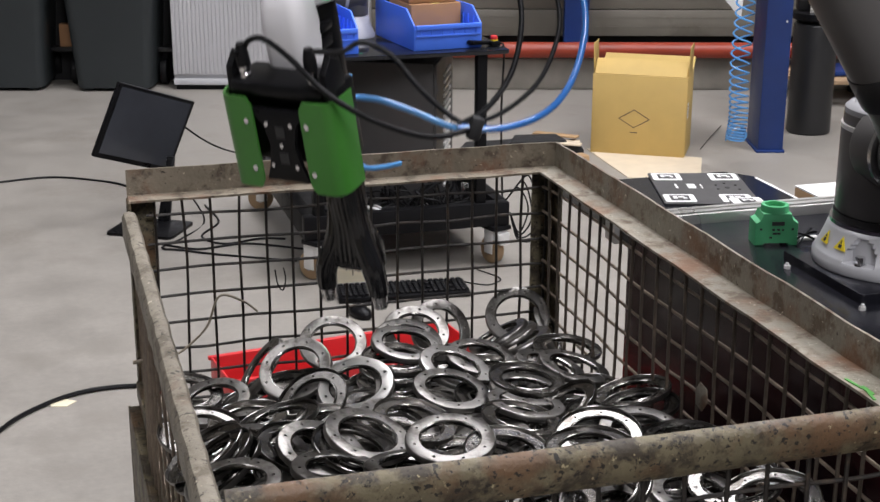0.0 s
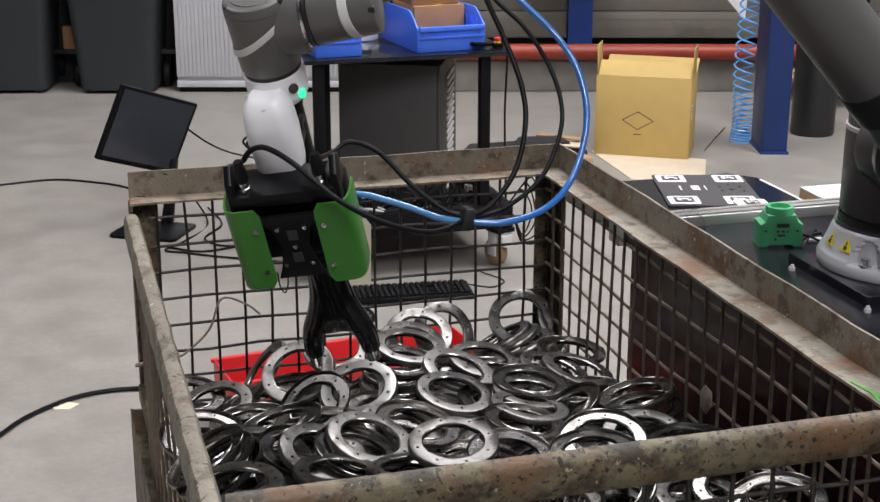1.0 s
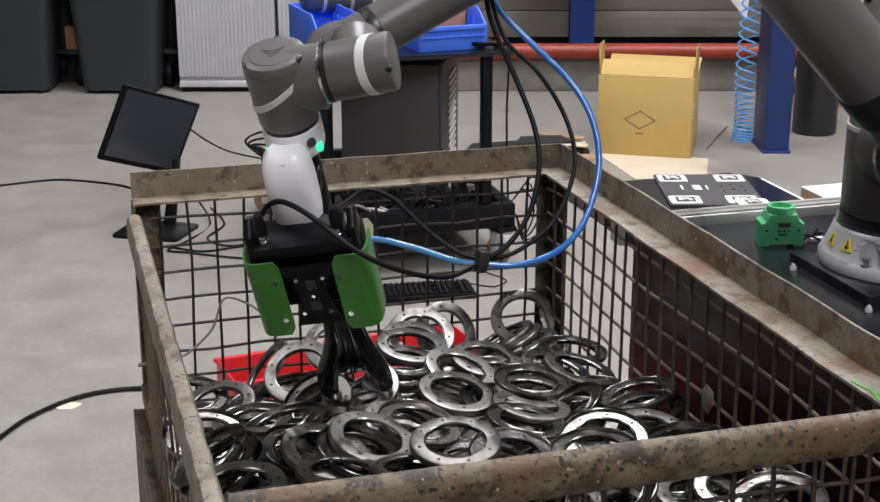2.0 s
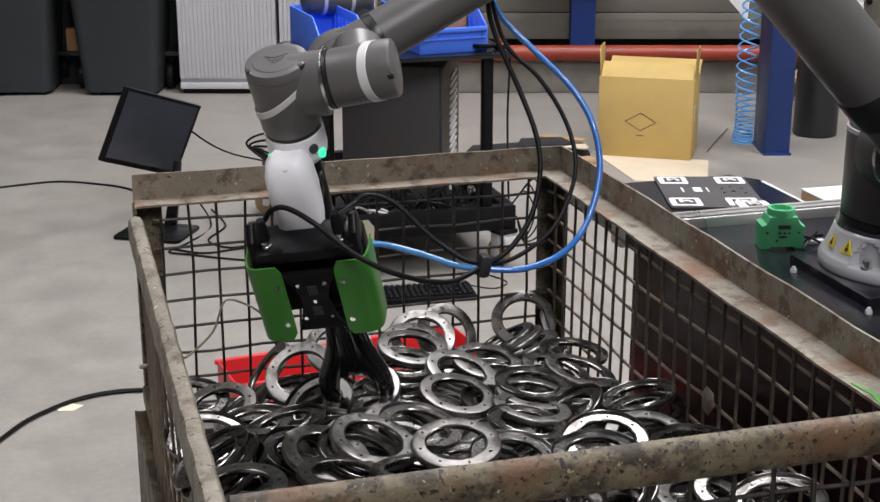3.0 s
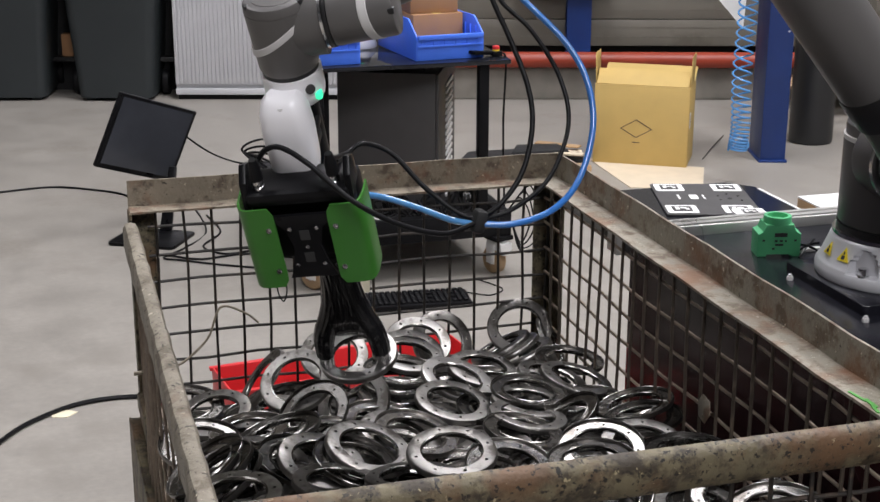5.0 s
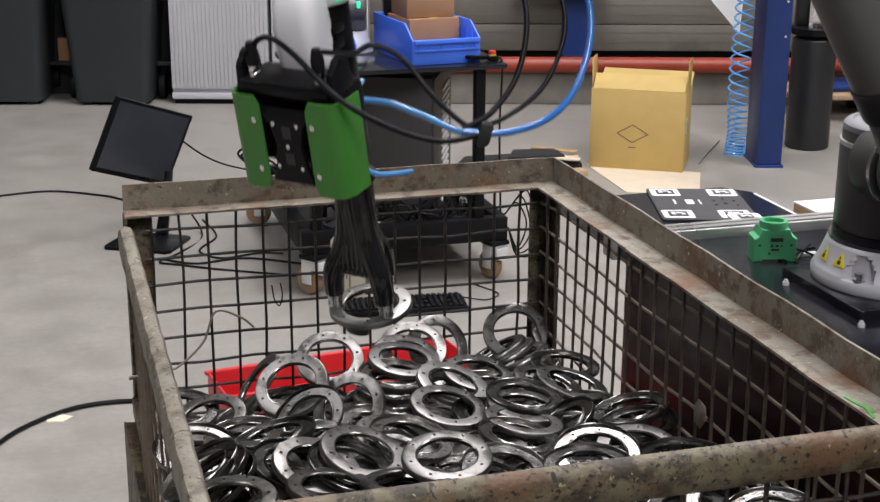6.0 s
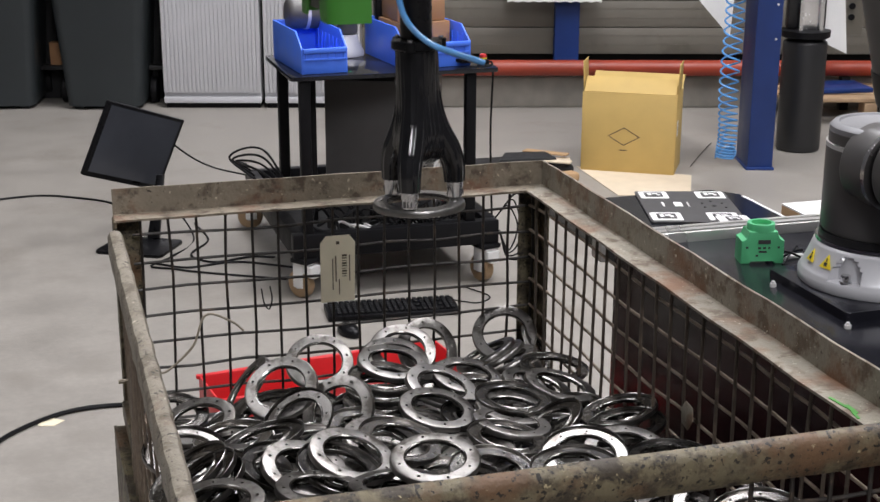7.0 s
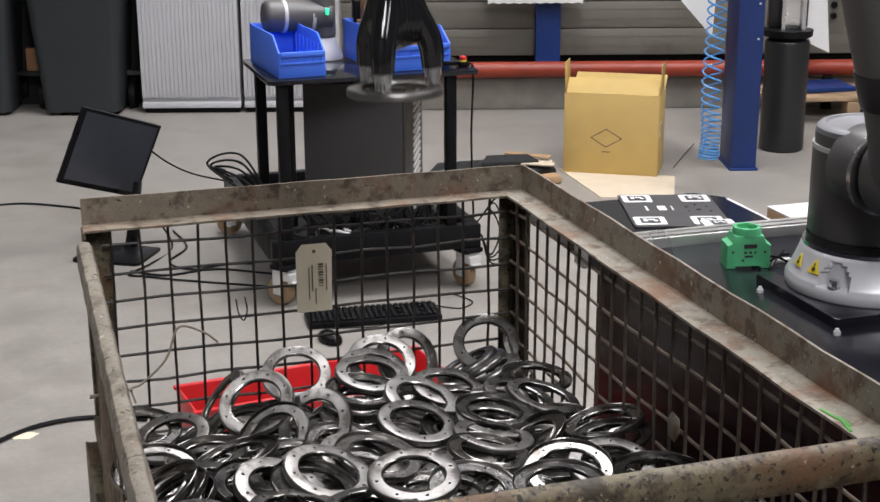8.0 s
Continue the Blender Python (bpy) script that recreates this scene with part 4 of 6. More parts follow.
rack = thing("dark_rack", hall(2.75, 7.55), "black steel rack stand with round plugs", "rack")
bm = B(); bm_box(bm, (-0.30, 0, 0.9), (0.035, 0.035, 1.8), bev=0.003); bm_box(bm, (0.30, 0, 0.9), (0.035, 0.035, 1.8), bev=0.003); bm_box(bm, (0, 0, 1.2), (0.6, 0.03, 0.03))
part("frame", bm, M_dark, rack)
bm = B(); bm_box(bm, (-0.42, 0.3, 0.66), (0.14, 0.02, 0.4), bev=0.004)
part("board", bm, M_wall, rack)
for k in range(5):
    bm = B(); bm_cyl(bm, (-0.42, 0.285, 0.56 + k * 0.06), (-0.42, 0.27, 0.56 + k * 0.06), 0.018, bev=0.003)
    part("plug", bm, M_blk, rack)

# tambour lockers
def tambour(u0, u1, label):
    t = thing("tambour_cabinet", hall((u0 + u1) / 2, 8.085), label, "cabinet", "grey tambour cabinets")
    w = u1 - u0
    bm = B(); bm_box(bm, (0, 0.14, 0.98), (w, 0.235, 1.90), bev=0.004)
    part("body", bm, M_locker, t)
    bm = B(); bm_box(bm, (0, 0.14, 0.014), (w - 0.02, 0.235, 0.028))
    part("plinth", bm, M_dark, t)
    n = int(w / 0.0225)
    for k in range(n):
        bm = B(); bm_box(bm, (-w / 2 + (k + 0.5) * w / n, 0.012, 1.0), (w / n - 0.0012, 0.022, 1.82), bev=0.0025)
        part("slat", bm, M_locker, t)
    bm = B(); bm_box(bm, (0, 0.012, 0.048), (w, 0.026, 0.035), bev=0.003)
    part("bottom_rail", bm, M_locker, t)
    return t


tambour(-1.478, -0.925, "light grey tall cabinet with vertical tambour slats")
t2 = tambour(-0.905, -0.36, "light grey tall cabinet with vertical tambour slats beside another")

# wheeled bins


def wheelie(u, v, turn, label):
    t = thing("wheeled_bin", hall(u, v, 0, turn), label, "bin", "dark wheeled bins")
    bm = B()
    lo = rounded(0.42, 0.40, 0.05)
    hi = rounded(0.56, 0.56, 0.06)
    rows = [[bm.verts.new((x * (1 - s) + x2 * s, (y * (1 - s) + y2 * s), 0.02 + 0.93 * s)) for (x, y), (x2, y2) in zip(lo, hi)] for s in (0, 0.1, 0.5, 0.9, 1.0)]
    for a, b in zip(rows, rows[1:]):
        for i in range(len(a)):
            j = (i + 1) % len(a)
            bm.faces.new((a[i], a[j], b[j], b[i]))
    bm.faces.new(rows[0][::-1]); bm.faces.new(rows[-1])
    part("body", bm, M_bin, t)
    bm = B(); bm_prism(bm, rounded(0.58, 0.58, 0.05), 0.955, 1.01, bev=0.01)
    part("lid", bm, M_bin, t)
    for s in (-1, 1):
        bm = B(); bm_cyl(bm, (s * 0.19, 0.22, 0.1), (s * 0.25, 0.22, 0.1), 0.1, bev=0.01)
        part("wheel", bm, M_rubber, t)
        bm = B(); bm_box(bm, (s * 0.15, -0.14, 0.01), (0.05, 0.05, 0.02))
        part("skid", bm, M_bin, t)
    bm = B(); bm_cyl(bm, (-0.25, 0.22, 0.1), (0.25, 0.22, 0.1), 0.012, seg=12)
    part("axle", bm, M_dark, t)
    return t


wheelie(-1.81, 8.235, 0, "dark grey-green wheeled waste bin on the floor")
wheelie(-2.43, 8.235, 3, "dark grey-green wheeled waste bin on the floor")
# one flat near-black panel fills the gap behind the bins
shelf = thing("dark_shelf", hall(-1.95, 8.95), "flat near-black panel behind the wheeled bins", "shelf")
shelf.matrix_world = hall(-1.9, 8.36)
bm = B(); bm_box(bm, (0, 0.04, 0.95), (1.7, 0.02, 1.9))
part("back_panel", bm, M_felt, shelf)
trol = thing("trolley", hall(-1.9, 8.30), "low dolly with black wheels holding a brown carton", "trolley")
bm = B(); bm_box(bm, (0, -0.02, 0.205), (1.2, 0.07, 0.025), bev=0.003)
part("deck", bm, M_trash, trol)
for x in (-0.17, 0.34, -0.5, 0.52):
    bm = B(); bm_cyl(bm, (x - 0.02, -0.03, 0.075), (x + 0.02, -0.03, 0.075), 0.075, bev=0.008)
    part("wheel", bm, M_rubber, trol)
    bm = B(); bm_box(bm, (x, 0.0, 0.15), (0.03, 0.02, 0.09))
    part("fork", bm, M_dark, trol)
bm = B(); bm_box(bm, (0, 0, 0.065), (0.13, 0.06, 0.13), bev=0.003)
solid("brown_carton", bm, M_brown, "brown cardboard carton on the dolly", "carton", hall(-2.09, 8.29, 0.218))

# cardboard box and its surroundings


def carton_box():
    t = thing("cardboard_box", hall(0.990, 6.675, 0.004, -15.5), "yellowish open cardboard box with raised flaps", "box")
    w, d, h, th = 0.435, 0.27, 0.372, 0.005
    for nm, c, s in (("front", (0, -d / 2, h / 2), (w, th, h)), ("back", (0, d / 2, h / 2), (w, th, h)), ("side", (-w / 2, 0, h / 2), (th, d - 0.006, h)), ("side", (w / 2, 0, h / 2), (th, d - 0.006, h)), ("bottom", (0, 0, 0.004), (w - 0.01, d - 0.01, 0.006))):
        bm = B(); bm_box(bm, c, s, bev=0.001)
        part(nm, bm, M_card, t)
    bm = B(); bm_box(bm, (0, 0, 0.048), (w - 0.012, 0.004, 0.092), bev=0.001, m=Matrix.Translation((0, -d / 2 + 0.001, h)) @ pose(0, 0, 0, -48, 0, 0))
    part("front_flap", bm, M_card, t)
    bm = B(); bm_box(bm, (0, 0, 0.055), (w, 0.004, 0.11), bev=0.001, m=Matrix.Translation((0, d / 2, h)) @ pose(0, 0, 0, -70, 0, 0))
    part("back_flap", bm, M_card, t)
    for s in (-1, 1):
        bm = B(); bm_box(bm, (0, 0.0, 0.07), (0.004, 0.13 if s < 0 else 0.15, 0.14), bev=0.001, m=Matrix.Translation((s * w / 2, -0.05 if s < 0 else -0.03, h)) @ pose(0, 0, 0, 0, s * 2, 0))
        part("side_flap", bm, M_card, t)
    bm = B()
    q = [(-0.075, 0.0), (0.0, 0.044), (0.075, 0.0), (0.0, -0.044)]
    q2 = [(-0.068, 0.0), (0.0, 0.040), (0.068, 0.0), (0.0, -0.040)]
    mm = Matrix.Translation((-0.02, -d / 2 - 0.0032, 0.17)) @ Matrix.Rotation(radians(90), 4, "X")
    o = [bm.verts.new(mm @ Vector((x, y, 0))) for x, y in q]
    i_ = [bm.verts.new(mm @ Vector((x, y, 0))) for x, y in q2]
    for k in range(4):
        bm.faces.new((o[k], o[(k + 1) % 4], i_[(k + 1) % 4], i_[k]))
    r = bmesh.ops.extrude_face_region(bm, geom=bm.faces[:])
    bmesh.ops.translate(bm, verts=[v for v in r["geom"] if isinstance(v, bmesh.types.BMVert)], vec=(0, -0.0006, 0))
    part("diamond_mark", bm, M_ink, t, "printed diamond outline")
    bm = B(); bm_box(bm, (-0.02, -d / 2 - 0.0035, 0.105), (0.035, 0.0008, 0.004))
    part("print_bar", bm, M_ink, t)
    bm = B(); bm_box(bm, (w / 2 + 0.003, -0.07, 0.21), (0.0008, 0.05, 0.07))
    lb = part("label", bm, M_paper, t, "white paper label")
    for k in range(4):
        bm = B(); bm_box(bm, (w / 2 + 0.0038, -0.075 + 0.008 * (k % 2), 0.19 + k * 0.013), (0.0006, 0.026, 0.005))
        part("print_bar", bm, M_ink, lb)
    return t


carton_box()
bm = B(); bm_prism(bm, [(-0.25, 0.30), (0.27, 0.12), (0.20, -0.25), (-0.12, -0.25)], 0, 0.004)
solid("cardboard_sheet", bm, M_card2, "flat sheet of cardboard lying on the floor", "cardboard", hall(0.98, 6.37, 0.0))
bag = thing("tool_bag", hall(0.40, 6.56), "black foam case lying open with pale boards on it", "case")
bm = B()
bm_prism(bm, [(-0.30, -0.14), (0.02, -0.16), (0.30, -0.06), (0.28, 0.10), (0.05, 0.14), (-0.25, 0.06)], 0.0, 0.05, bev=0.015)
bm_prism(bm, [(-0.05, -0.10), (0.22, -0.05), (0.18, 0.08), (-0.02, 0.05)], 0.052, 0.085, bev=0.01)
part("case", bm, M_foam, bag)
for k, (x, y, a, w, mt) in enumerate(((0.14, 0.02, 12, 0.26, M_card2), (0.15, -0.07, 4, 0.24, M_card2), (0.16, 0.06, -6, 0.22, M_wood))):
    bm = B(); bm_box(bm, (0, 0, 0), (w, 0.05, 0.008), bev=0.002, m=pose(x + 0.02, y + 0.02, 0.058 + 0.0095 * k, 0, 0, a - 20))
    part("slat", bm, mt, bag)
bm = B(); bm_box(bm, (0, 0, 0.02), (0.10, 0.07, 0.04), bev=0.012)
solid("wood_offcut", bm, M_wood, "rough wooden offcut on the floor", "wood", hall(0.66, 6.40, 0.0, 25))

# floor things behind the crate
kb = thing("keyboard", pose(1.015, 3.185, 0.0, 0, 0, -6), "black full-size computer keyboard on the floor", "keyboard")
bm = B(); bm_box(bm, (0, 0, 0.011), (0.445, 0.145, 0.018), bev=0.004)
part("case", bm, M_blk, kb)
key = B(); bm_box(key, (0, 0, 0.004), (0.0155, 0.0155, 0.008), bev=0.002, seg=1)
KEY = mesh_of("key", key, M_rubber)
for r_ in range(6):
    for c_ in range(22):
        if c_ in (15, 19) and r_ in (1, 3):
            continue
        o = new("key", KEY)
        o.parent = kb
        o.matrix_local = Matrix.Translation((-0.203 + c_ * 0.0193, -0.052 + r_ * 0.0205 + (0.004 if r_ == 5 else 0), 0.020))
bm = B(); bm_tube(bm, [(0.21, 0.07, 0.01), (0.26, 0.05, 0.004), (0.31, 0.03, 0.004), (0.36, 0.09, 0.004), (0.30, 0.20, 0.004)], 0.0022, 6)
part("lead", bm, M_rubber, kb)
mouse = thing("computer_mouse", pose(0.827, 3.01, 0, 0, 0, 20), "small black computer mouse on the floor", "mouse")
bm = B()
bmesh.ops.create_uvsphere(bm, u_segments=20, v_segments=12, radius=1, matrix=Matrix.Translation((0, 0, 0.012)) @ Matrix.Diagonal((0.031, 0.055, 0.026, 1)))
bmesh.ops.bisect_plane(bm, geom=bm.verts[:] + bm.edges[:] + bm.faces[:], plane_co=(0, 0, 0.001), plane_no=(0, 0, -1), clear_outer=True)
part("shell", bm, M_blk, mouse)
bm = B(); bm_tube(bm, [(0, 0.05, 0.012), (0.05, 0.10, 0.004), (0.12, 0.06, 0.004), (0.2, 0.02, 0.004), (0.33, 0.05, 0.004), (0.45, 0.12, 0.004)], 0.002, 6)
part("lead", bm, M_rubber, mouse)

mon = thing("monitor", pose(0.27, 4.21, 0), "black flat monitor tilted askew on its stand on the floor", "monitor")
bm = B(); bm_prism(bm, rounded(0.27, 0.22, 0.015), 0, 0.012, bev=0.004, m=pose(0.002, -0.035, 0, 0, 0, -30))
part("base", bm, M_blk, mon)
bm = B(); bm_prism(bm, [(-0.022, 0.01), (0.026, 0.01), (0.036, 0.262), (0.006, 0.262)], -0.012, 0.012, pose(0.062, 0.045, 0, -20, 0, -20) @ Matrix.Rotation(radians(90), 4, "X"), bev=0.004)
part("neck", bm, M_blk, mon)
_v = Vector((radians(5.1), radians(22.5), radians(30.1)))
MP = Matrix.Translation((0.016, 0.072, 0.374)) @ Matrix.Rotation(_v.length, 4, _v.normalized())
bm = B(); bm_box(bm, (0, 0.012, 0), (0.376, 0.022, 0.301), bev=0.005, m=MP); bm_box(bm, (0, 0.030, -0.01), (0.25, 0.03, 0.2), bev=0.01, m=MP)
part("panel", bm, M_blk, mon)
bm = B(); bm_box(bm, (0, 0.0005, 0.004), (0.345, 0.002, 0.268), m=MP)
part("screen", bm, M_screen, mon, "dark glossy switched-off screen")

rb = thing("red_tray", pose(0.628, 2.365, 0, 0, 0, 7.5), "long red plastic tray on the floor behind the crate", "tray")
for nm, c, s in (("front", (0, -0.09, 0.0775), (0.70, 0.006, 0.145)), ("back", (0, 0.09, 0.0775), (0.70, 0.006, 0.145)), ("side", (-0.347, 0, 0.0775), (0.006, 0.174, 0.145)), ("side", (0.347, 0, 0.0775), (0.006, 0.174, 0.145)), ("base", (0, 0, 0.003), (0.70, 0.186, 0.006))):
    bm = B(); bm_box(bm, c, s, bev=0.002)
    if nm in ("front", "back"):
        bm_box(bm, (0, c[1] * 1.06, 0.146), (0.712, 0.014, 0.010), bev=0.002)
    part(nm, bm, M_redbox, rb)


def floor_cable(pts, r=0.0045, label="black cable lying on the concrete floor"):
    bm = B(); bm_tube(bm, pts, r, 6, n=8)
    return solid("floor_cable", bm, M_rubber, label, "cable", group="cables on the floor")


floor_cable([(-0.9, 4.95, 0.005), (-0.5, 5.03, 0.005), (-0.31, 5.057, 0.005), (-0.075, 5.089, 0.005), (0.11, 4.985, 0.005), (0.232, 4.852, 0.005), (0.30, 4.6, 0.005)])
floor_cable([(-0.75, 1.6, 0.0075), (-0.42, 2.2, 0.0075), (-0.308, 2.378, 0.0075), (-0.22, 2.502, 0.0075), (-0.082, 2.601, 0.0075), (0.066, 2.612, 0.0075), (0.2, 2.55, 0.0075)], 0.0062, "thick black cable lying on the concrete floor")
floor_cable([(0.40, 4.40, 0.39), (0.52, 4.47, 0.28), (0.62, 4.5, 0.22), (0.74, 4.42, 0.20)], 0.004, "thin black monitor lead")
floor_cable([(0.33, 4.40, 0.27), (0.42, 4.42, 0.12), (0.49, 4.24, 0.005), (0.38, 4.02, 0.005), (0.29, 3.916, 0.005), (0.36, 3.86, 0.005), (0.477, 3.776, 0.005), (0.74, 3.62, 0.005)], 0.004)
floor_cable([(0.52, 4.45, 0.005), (0.54, 4.2, 0.005), (0.45, 4.02, 0.005), (0.52, 3.9, 0.005), (0.66, 3.93, 0.005), (0.75, 3.9, 0.005)], 0.004)
floor_cable([(0.30, 3.95, 0.005), (0.42, 3.86, 0.005), (0.60, 3.88, 0.005), (0.80, 3.75, 0.005)], 0.004)
for k in range(4):
    floor_cable([(0.70, 4.2 - 0.1 * k, 0.30), (0.66 - 0.02 * k, 4.1 - 0.05 * k, 0.33 + 0.02 * k), (0.72, 3.9, 0.33 + 0.03 * k), (0.80, 3.7, 0.26)], 0.0045, "black leads bundled over the cart base")
for k in range(4):
    floor_cable([(1.46, 3.42, 0.23), (1.50 + 0.02 * k, 3.40, 0.28 + 0.02 * k), (1.54 + 0.015 * k, 3.40, 0.20 - 0.03 * k), (1.50, 3.38, 0.12 - 0.01 * k), (1.46, 3.37, 0.20)], 0.003, "loop of black leads hung on the cart")
bm = B(); bm_tube(bm, [(0.10, 1.245, 0.742), (0.104, 1.243, 0.715), (0.113, 1.243, 0.702), (0.119, 1.243, 0.722), (0.116, 1.245, 0.745)], 0.0014, 6)
solid("wire_loop", bm, M_rubber, "bent dark wire hanging on the mesh", "wire", pose(0.155, 0, 0.03))
bm = B(); bm_prism(bm, [(-0.03, -0.02), (0.01, -0.03), (0.04, 0.0), (0.0, 0.03), (-0.035, 0.015)], 0, 0.002)
solid("paper_scrap", bm, M_tag, "torn scrap of paper on the floor", "paper", pose(-0.127, 2.558, 0.0))

# ---- the robot arm on its table ----
BX, BY = 1.20, 0.727
ROBOT_M = pose(BX, BY, TZ)
robot = thing("industrial_robot", ROBOT_M, "dark grey six-axis robot arm with pale stripes on a silver foot", "robot arm")
bm = B(); bm_prism(bm, rounded(0.28, 0.245, 0.008), 0.0, 0.016, pose(0, -0.0145, 0), bev=0.002)
part("base_plate", bm, M_table, robot, "thick dark mounting plate")
RECESS = (-148, -58, 32, 122)
bm = B()
seg = 168
prof = [(0.126, 0.0165), (0.128, 0.020), (0.128, 0.0325), (0.1255, 0.0365)] + [(0.1255 - 0.0195 * (q / 12) ** 0.8, 0.0375 + 0.0445 * q / 12) for q in range(13)] + [(0.103, 0.085)]
rows = []
for r, h in prof:
    row = []
    for k in range(seg):
        a = 2 * math.pi * k / seg
        rr = r
        for c in RECESS:
            da = (a - radians(c) + math.pi) % (2 * math.pi) - math.pi
            q = (h - 0.037) / 0.040
            if 0 < q < 1 and abs(da) * 0.118 < 0.0255 * math.sqrt(1 - q * q):
                rr = min(r, 0.104)
        row.append(bm.verts.new((rr * math.cos(a), rr * math.sin(a), h)))
    rows.append(row)
for a, b in zip(rows, rows[1:]):
    for k in range(seg):
        bm.faces.new((a[k], a[(k + 1) % seg], b[(k + 1) % seg], b[k]))
bm.faces.new(rows[0][::-1]); bm.faces.new(rows[-1])
foot = part("base_foot", bm, M_cast, robot, "silver-grey cast conical foot")
bm = B(); bm_lathe(bm, [(0.0, 0.0855), (0.1035, 0.0855), (0.1040, 0.092), (0.0, 0.092)], 56)
part("collar", bm, M_chrome, foot, "bright metal collar")
bm = B(); bm_lathe(bm, [(0.0, 0.0925), (0.099, 0.0925), (0.099, 0.104), (0.0, 0.104)], 56)
part("seal_band", bm, M_robot2, foot)


def on_foot(ang, h):
    """A frame on the foot's cone, x round it, y up it, z outwards."""
    r = 0.121 - 0.37 * (h - 0.042)
    return pose(0, 0, 0, 0, 0, ang) @ Matrix.Translation((r, 0, h)) @ Matrix.Rotation(radians(90), 4, "Z") @ Matrix.Rotation(radians(69), 4, "X")


for ang, s in ((-167, 0.8), (-188, 0.75)):
    m = on_foot(ang, 0.062)
    bm = B(); bm_prism(bm, [(-0.016 * s, -0.012 * s), (0.016 * s, -0.012 * s), (0.0, 0.017 * s)], 0.0015, 0.0028, m)
    tri = part("warning_sign", bm, M_yellow, foot, "yellow triangular warning sticker")
    bm = B(); bm_box(bm, (0.0, -0.004 * s, 0.0034), (0.008 * s, 0.008 * s, 0.0006), m=m); bm_box(bm, (0.0, 0.005 * s, 0.0034), (0.003 * s, 0.007 * s, 0.0006), m=m)
    part("symbol", bm, M_near_black, tri)
for ang in RECESS:
    m = pose(0, 0, 0, 0, 0, ang)
    bm = B(); bm_cyl(bm, m @ Vector((0.115, 0, 0.036)), m @ Vector((0.115, 0, 0.051)), 0.008, seg=6); bm_cyl(bm, m @ Vector((0.115, 0, 0.034)), m @ Vector((0.115, 0, 0.039)), 0.0105, seg=20)
    part("bolt", bm, M_chrome, foot)

SR, SL, SZ = 0.046, -0.150, 0.225      # shoulder: outwards, sideways, up from the base
bm = B()
bm_lathe(bm, [(0.0, 0.1045), (0.095, 0.1045), (0.098, 0.110), (0.098, 0.2425), (0.0, 0.2425)], 56)
turret = part("turret", bm, M_robot, robot, "dark grey rotating shoulder housing")
bm = B(); bm_lathe(bm, [(0.0, 0.243), (0.0985, 0.243), (0.0985, 0.250), (0.0, 0.250)], 56)
part("ring_stripe", bm, M_stripe, turret, "pale grey ring")
bm = B(); bm_lathe(bm, [(0.0, 0.2505), (0.095, 0.2505), (0.0955, 0.268), (0.0, 0.268)], 56)
part("cap", bm, M_robot, turret)
bm = B(); bm_lathe(bm, [(0.0, 0.2685), (0.095, 0.2685), (0.094, 0.276), (0.088, 0.2815), (0.080, 0.2825), (0.0775, 0.2790), (0.0, 0.2790)], 56)
part("top_disc", bm, M_disc, turret, "silver-grey round top cover")
bm = B(); bm_box(bm, (0.087, 0, 0.2765), (0.018, 0.012, 0.013), bev=0.002, m=pose(0, 0, 0, 0, 0, -133))
part("screw_pocket", bm, M_robot2, turret)
bm = B(); bm_cyl(bm, (-SR, -0.02, SZ), (-SR, SL + 0.075, SZ), 0.066, seg=48, bev=0.004)
part("shoulder_barrel", bm, M_robot, turret)
bm = B(); bm_cyl(bm, (-SR, SL + 0.0745, SZ), (-SR, SL + 0.066, SZ), 0.0675, seg=48)
part("shoulder_ring", bm, M_chrome, turret, "bright metal joint ring")

L_UP, L_FORE = 0.599, 0.539
# upper arm: local z from shoulder to elbow
bm = B()
bm_lathe(bm, [(0.0, -0.074), (0.040, -0.070), (0.060, -0.055), (0.066, -0.02), (0.066, 0.04), (0.060, 0.09), (0.058, 0.135), (0.0, 0.135)], 48)
bm_cyl(bm, (0, 0.066, 0), (0, -0.055, 0), 0.067, seg=48, bev=0.012)
upper = part("upper_arm", bm, M_robot, robot, "dark grey tubular upper arm")
bm = B(); bm_lathe(bm, [(0.0, 0.1355), (0.0625, 0.1355), (0.0635, 0.140), (0.0635, 0.186), (0.0625, 0.190), (0.0, 0.190)], 48)
part("collar_band", bm, M_robot2, upper, "black collar")
bm = B(); bm_lathe(bm, [(0.0, 0.1905), (0.0605, 0.1905), (0.0605, L_UP - 0.09), (0.062, L_UP - 0.06), (0.066, L_UP), (0.058, L_UP + 0.06), (0.035, L_UP + 0.075), (0.0, L_UP + 0.078)], 48)
part("tube", bm, M_robot, upper)
bm = B(); bm_cyl(bm, (0, -0.055, L_UP), (0, 0.12, L_UP), 0.060, seg=48, bev=0.010)
part("elbow_barrel", bm, M_robot, upper)
# forearm: local z from wrist to elbow
bm = B()
bm_lathe(bm, [(0.0, 0.066), (0.0455, 0.066), (0.0455, L_FORE - 0.07), (0.052, L_FORE - 0.03), (0.055, L_FORE), (0.045, L_FORE + 0.045), (0.0, L_FORE + 0.058)], 48)
fore = part("forearm", bm, M_robot, robot, "dark grey tubular forearm")
bm = B(); bm_lathe(bm, [(0.0, 0.052), (0.0470, 0.052), (0.0474, 0.054), (0.0474, 0.064), (0.0470, 0.0655), (0.0, 0.0655)], 48)
part("band", bm, M_robot2, fore, "black joint band")
bm = B()
bm_lathe(bm, [(0.0, -0.05), (0.03, -0.045), (0.046, -0.02), (0.047, 0.02), (0.0455, 0.0515), (0.0, 0.0515)], 48)
bm_cyl(bm, (0, 0.045, 0), (0, -0.030, 0), 0.048, seg=48, bev=0.010)
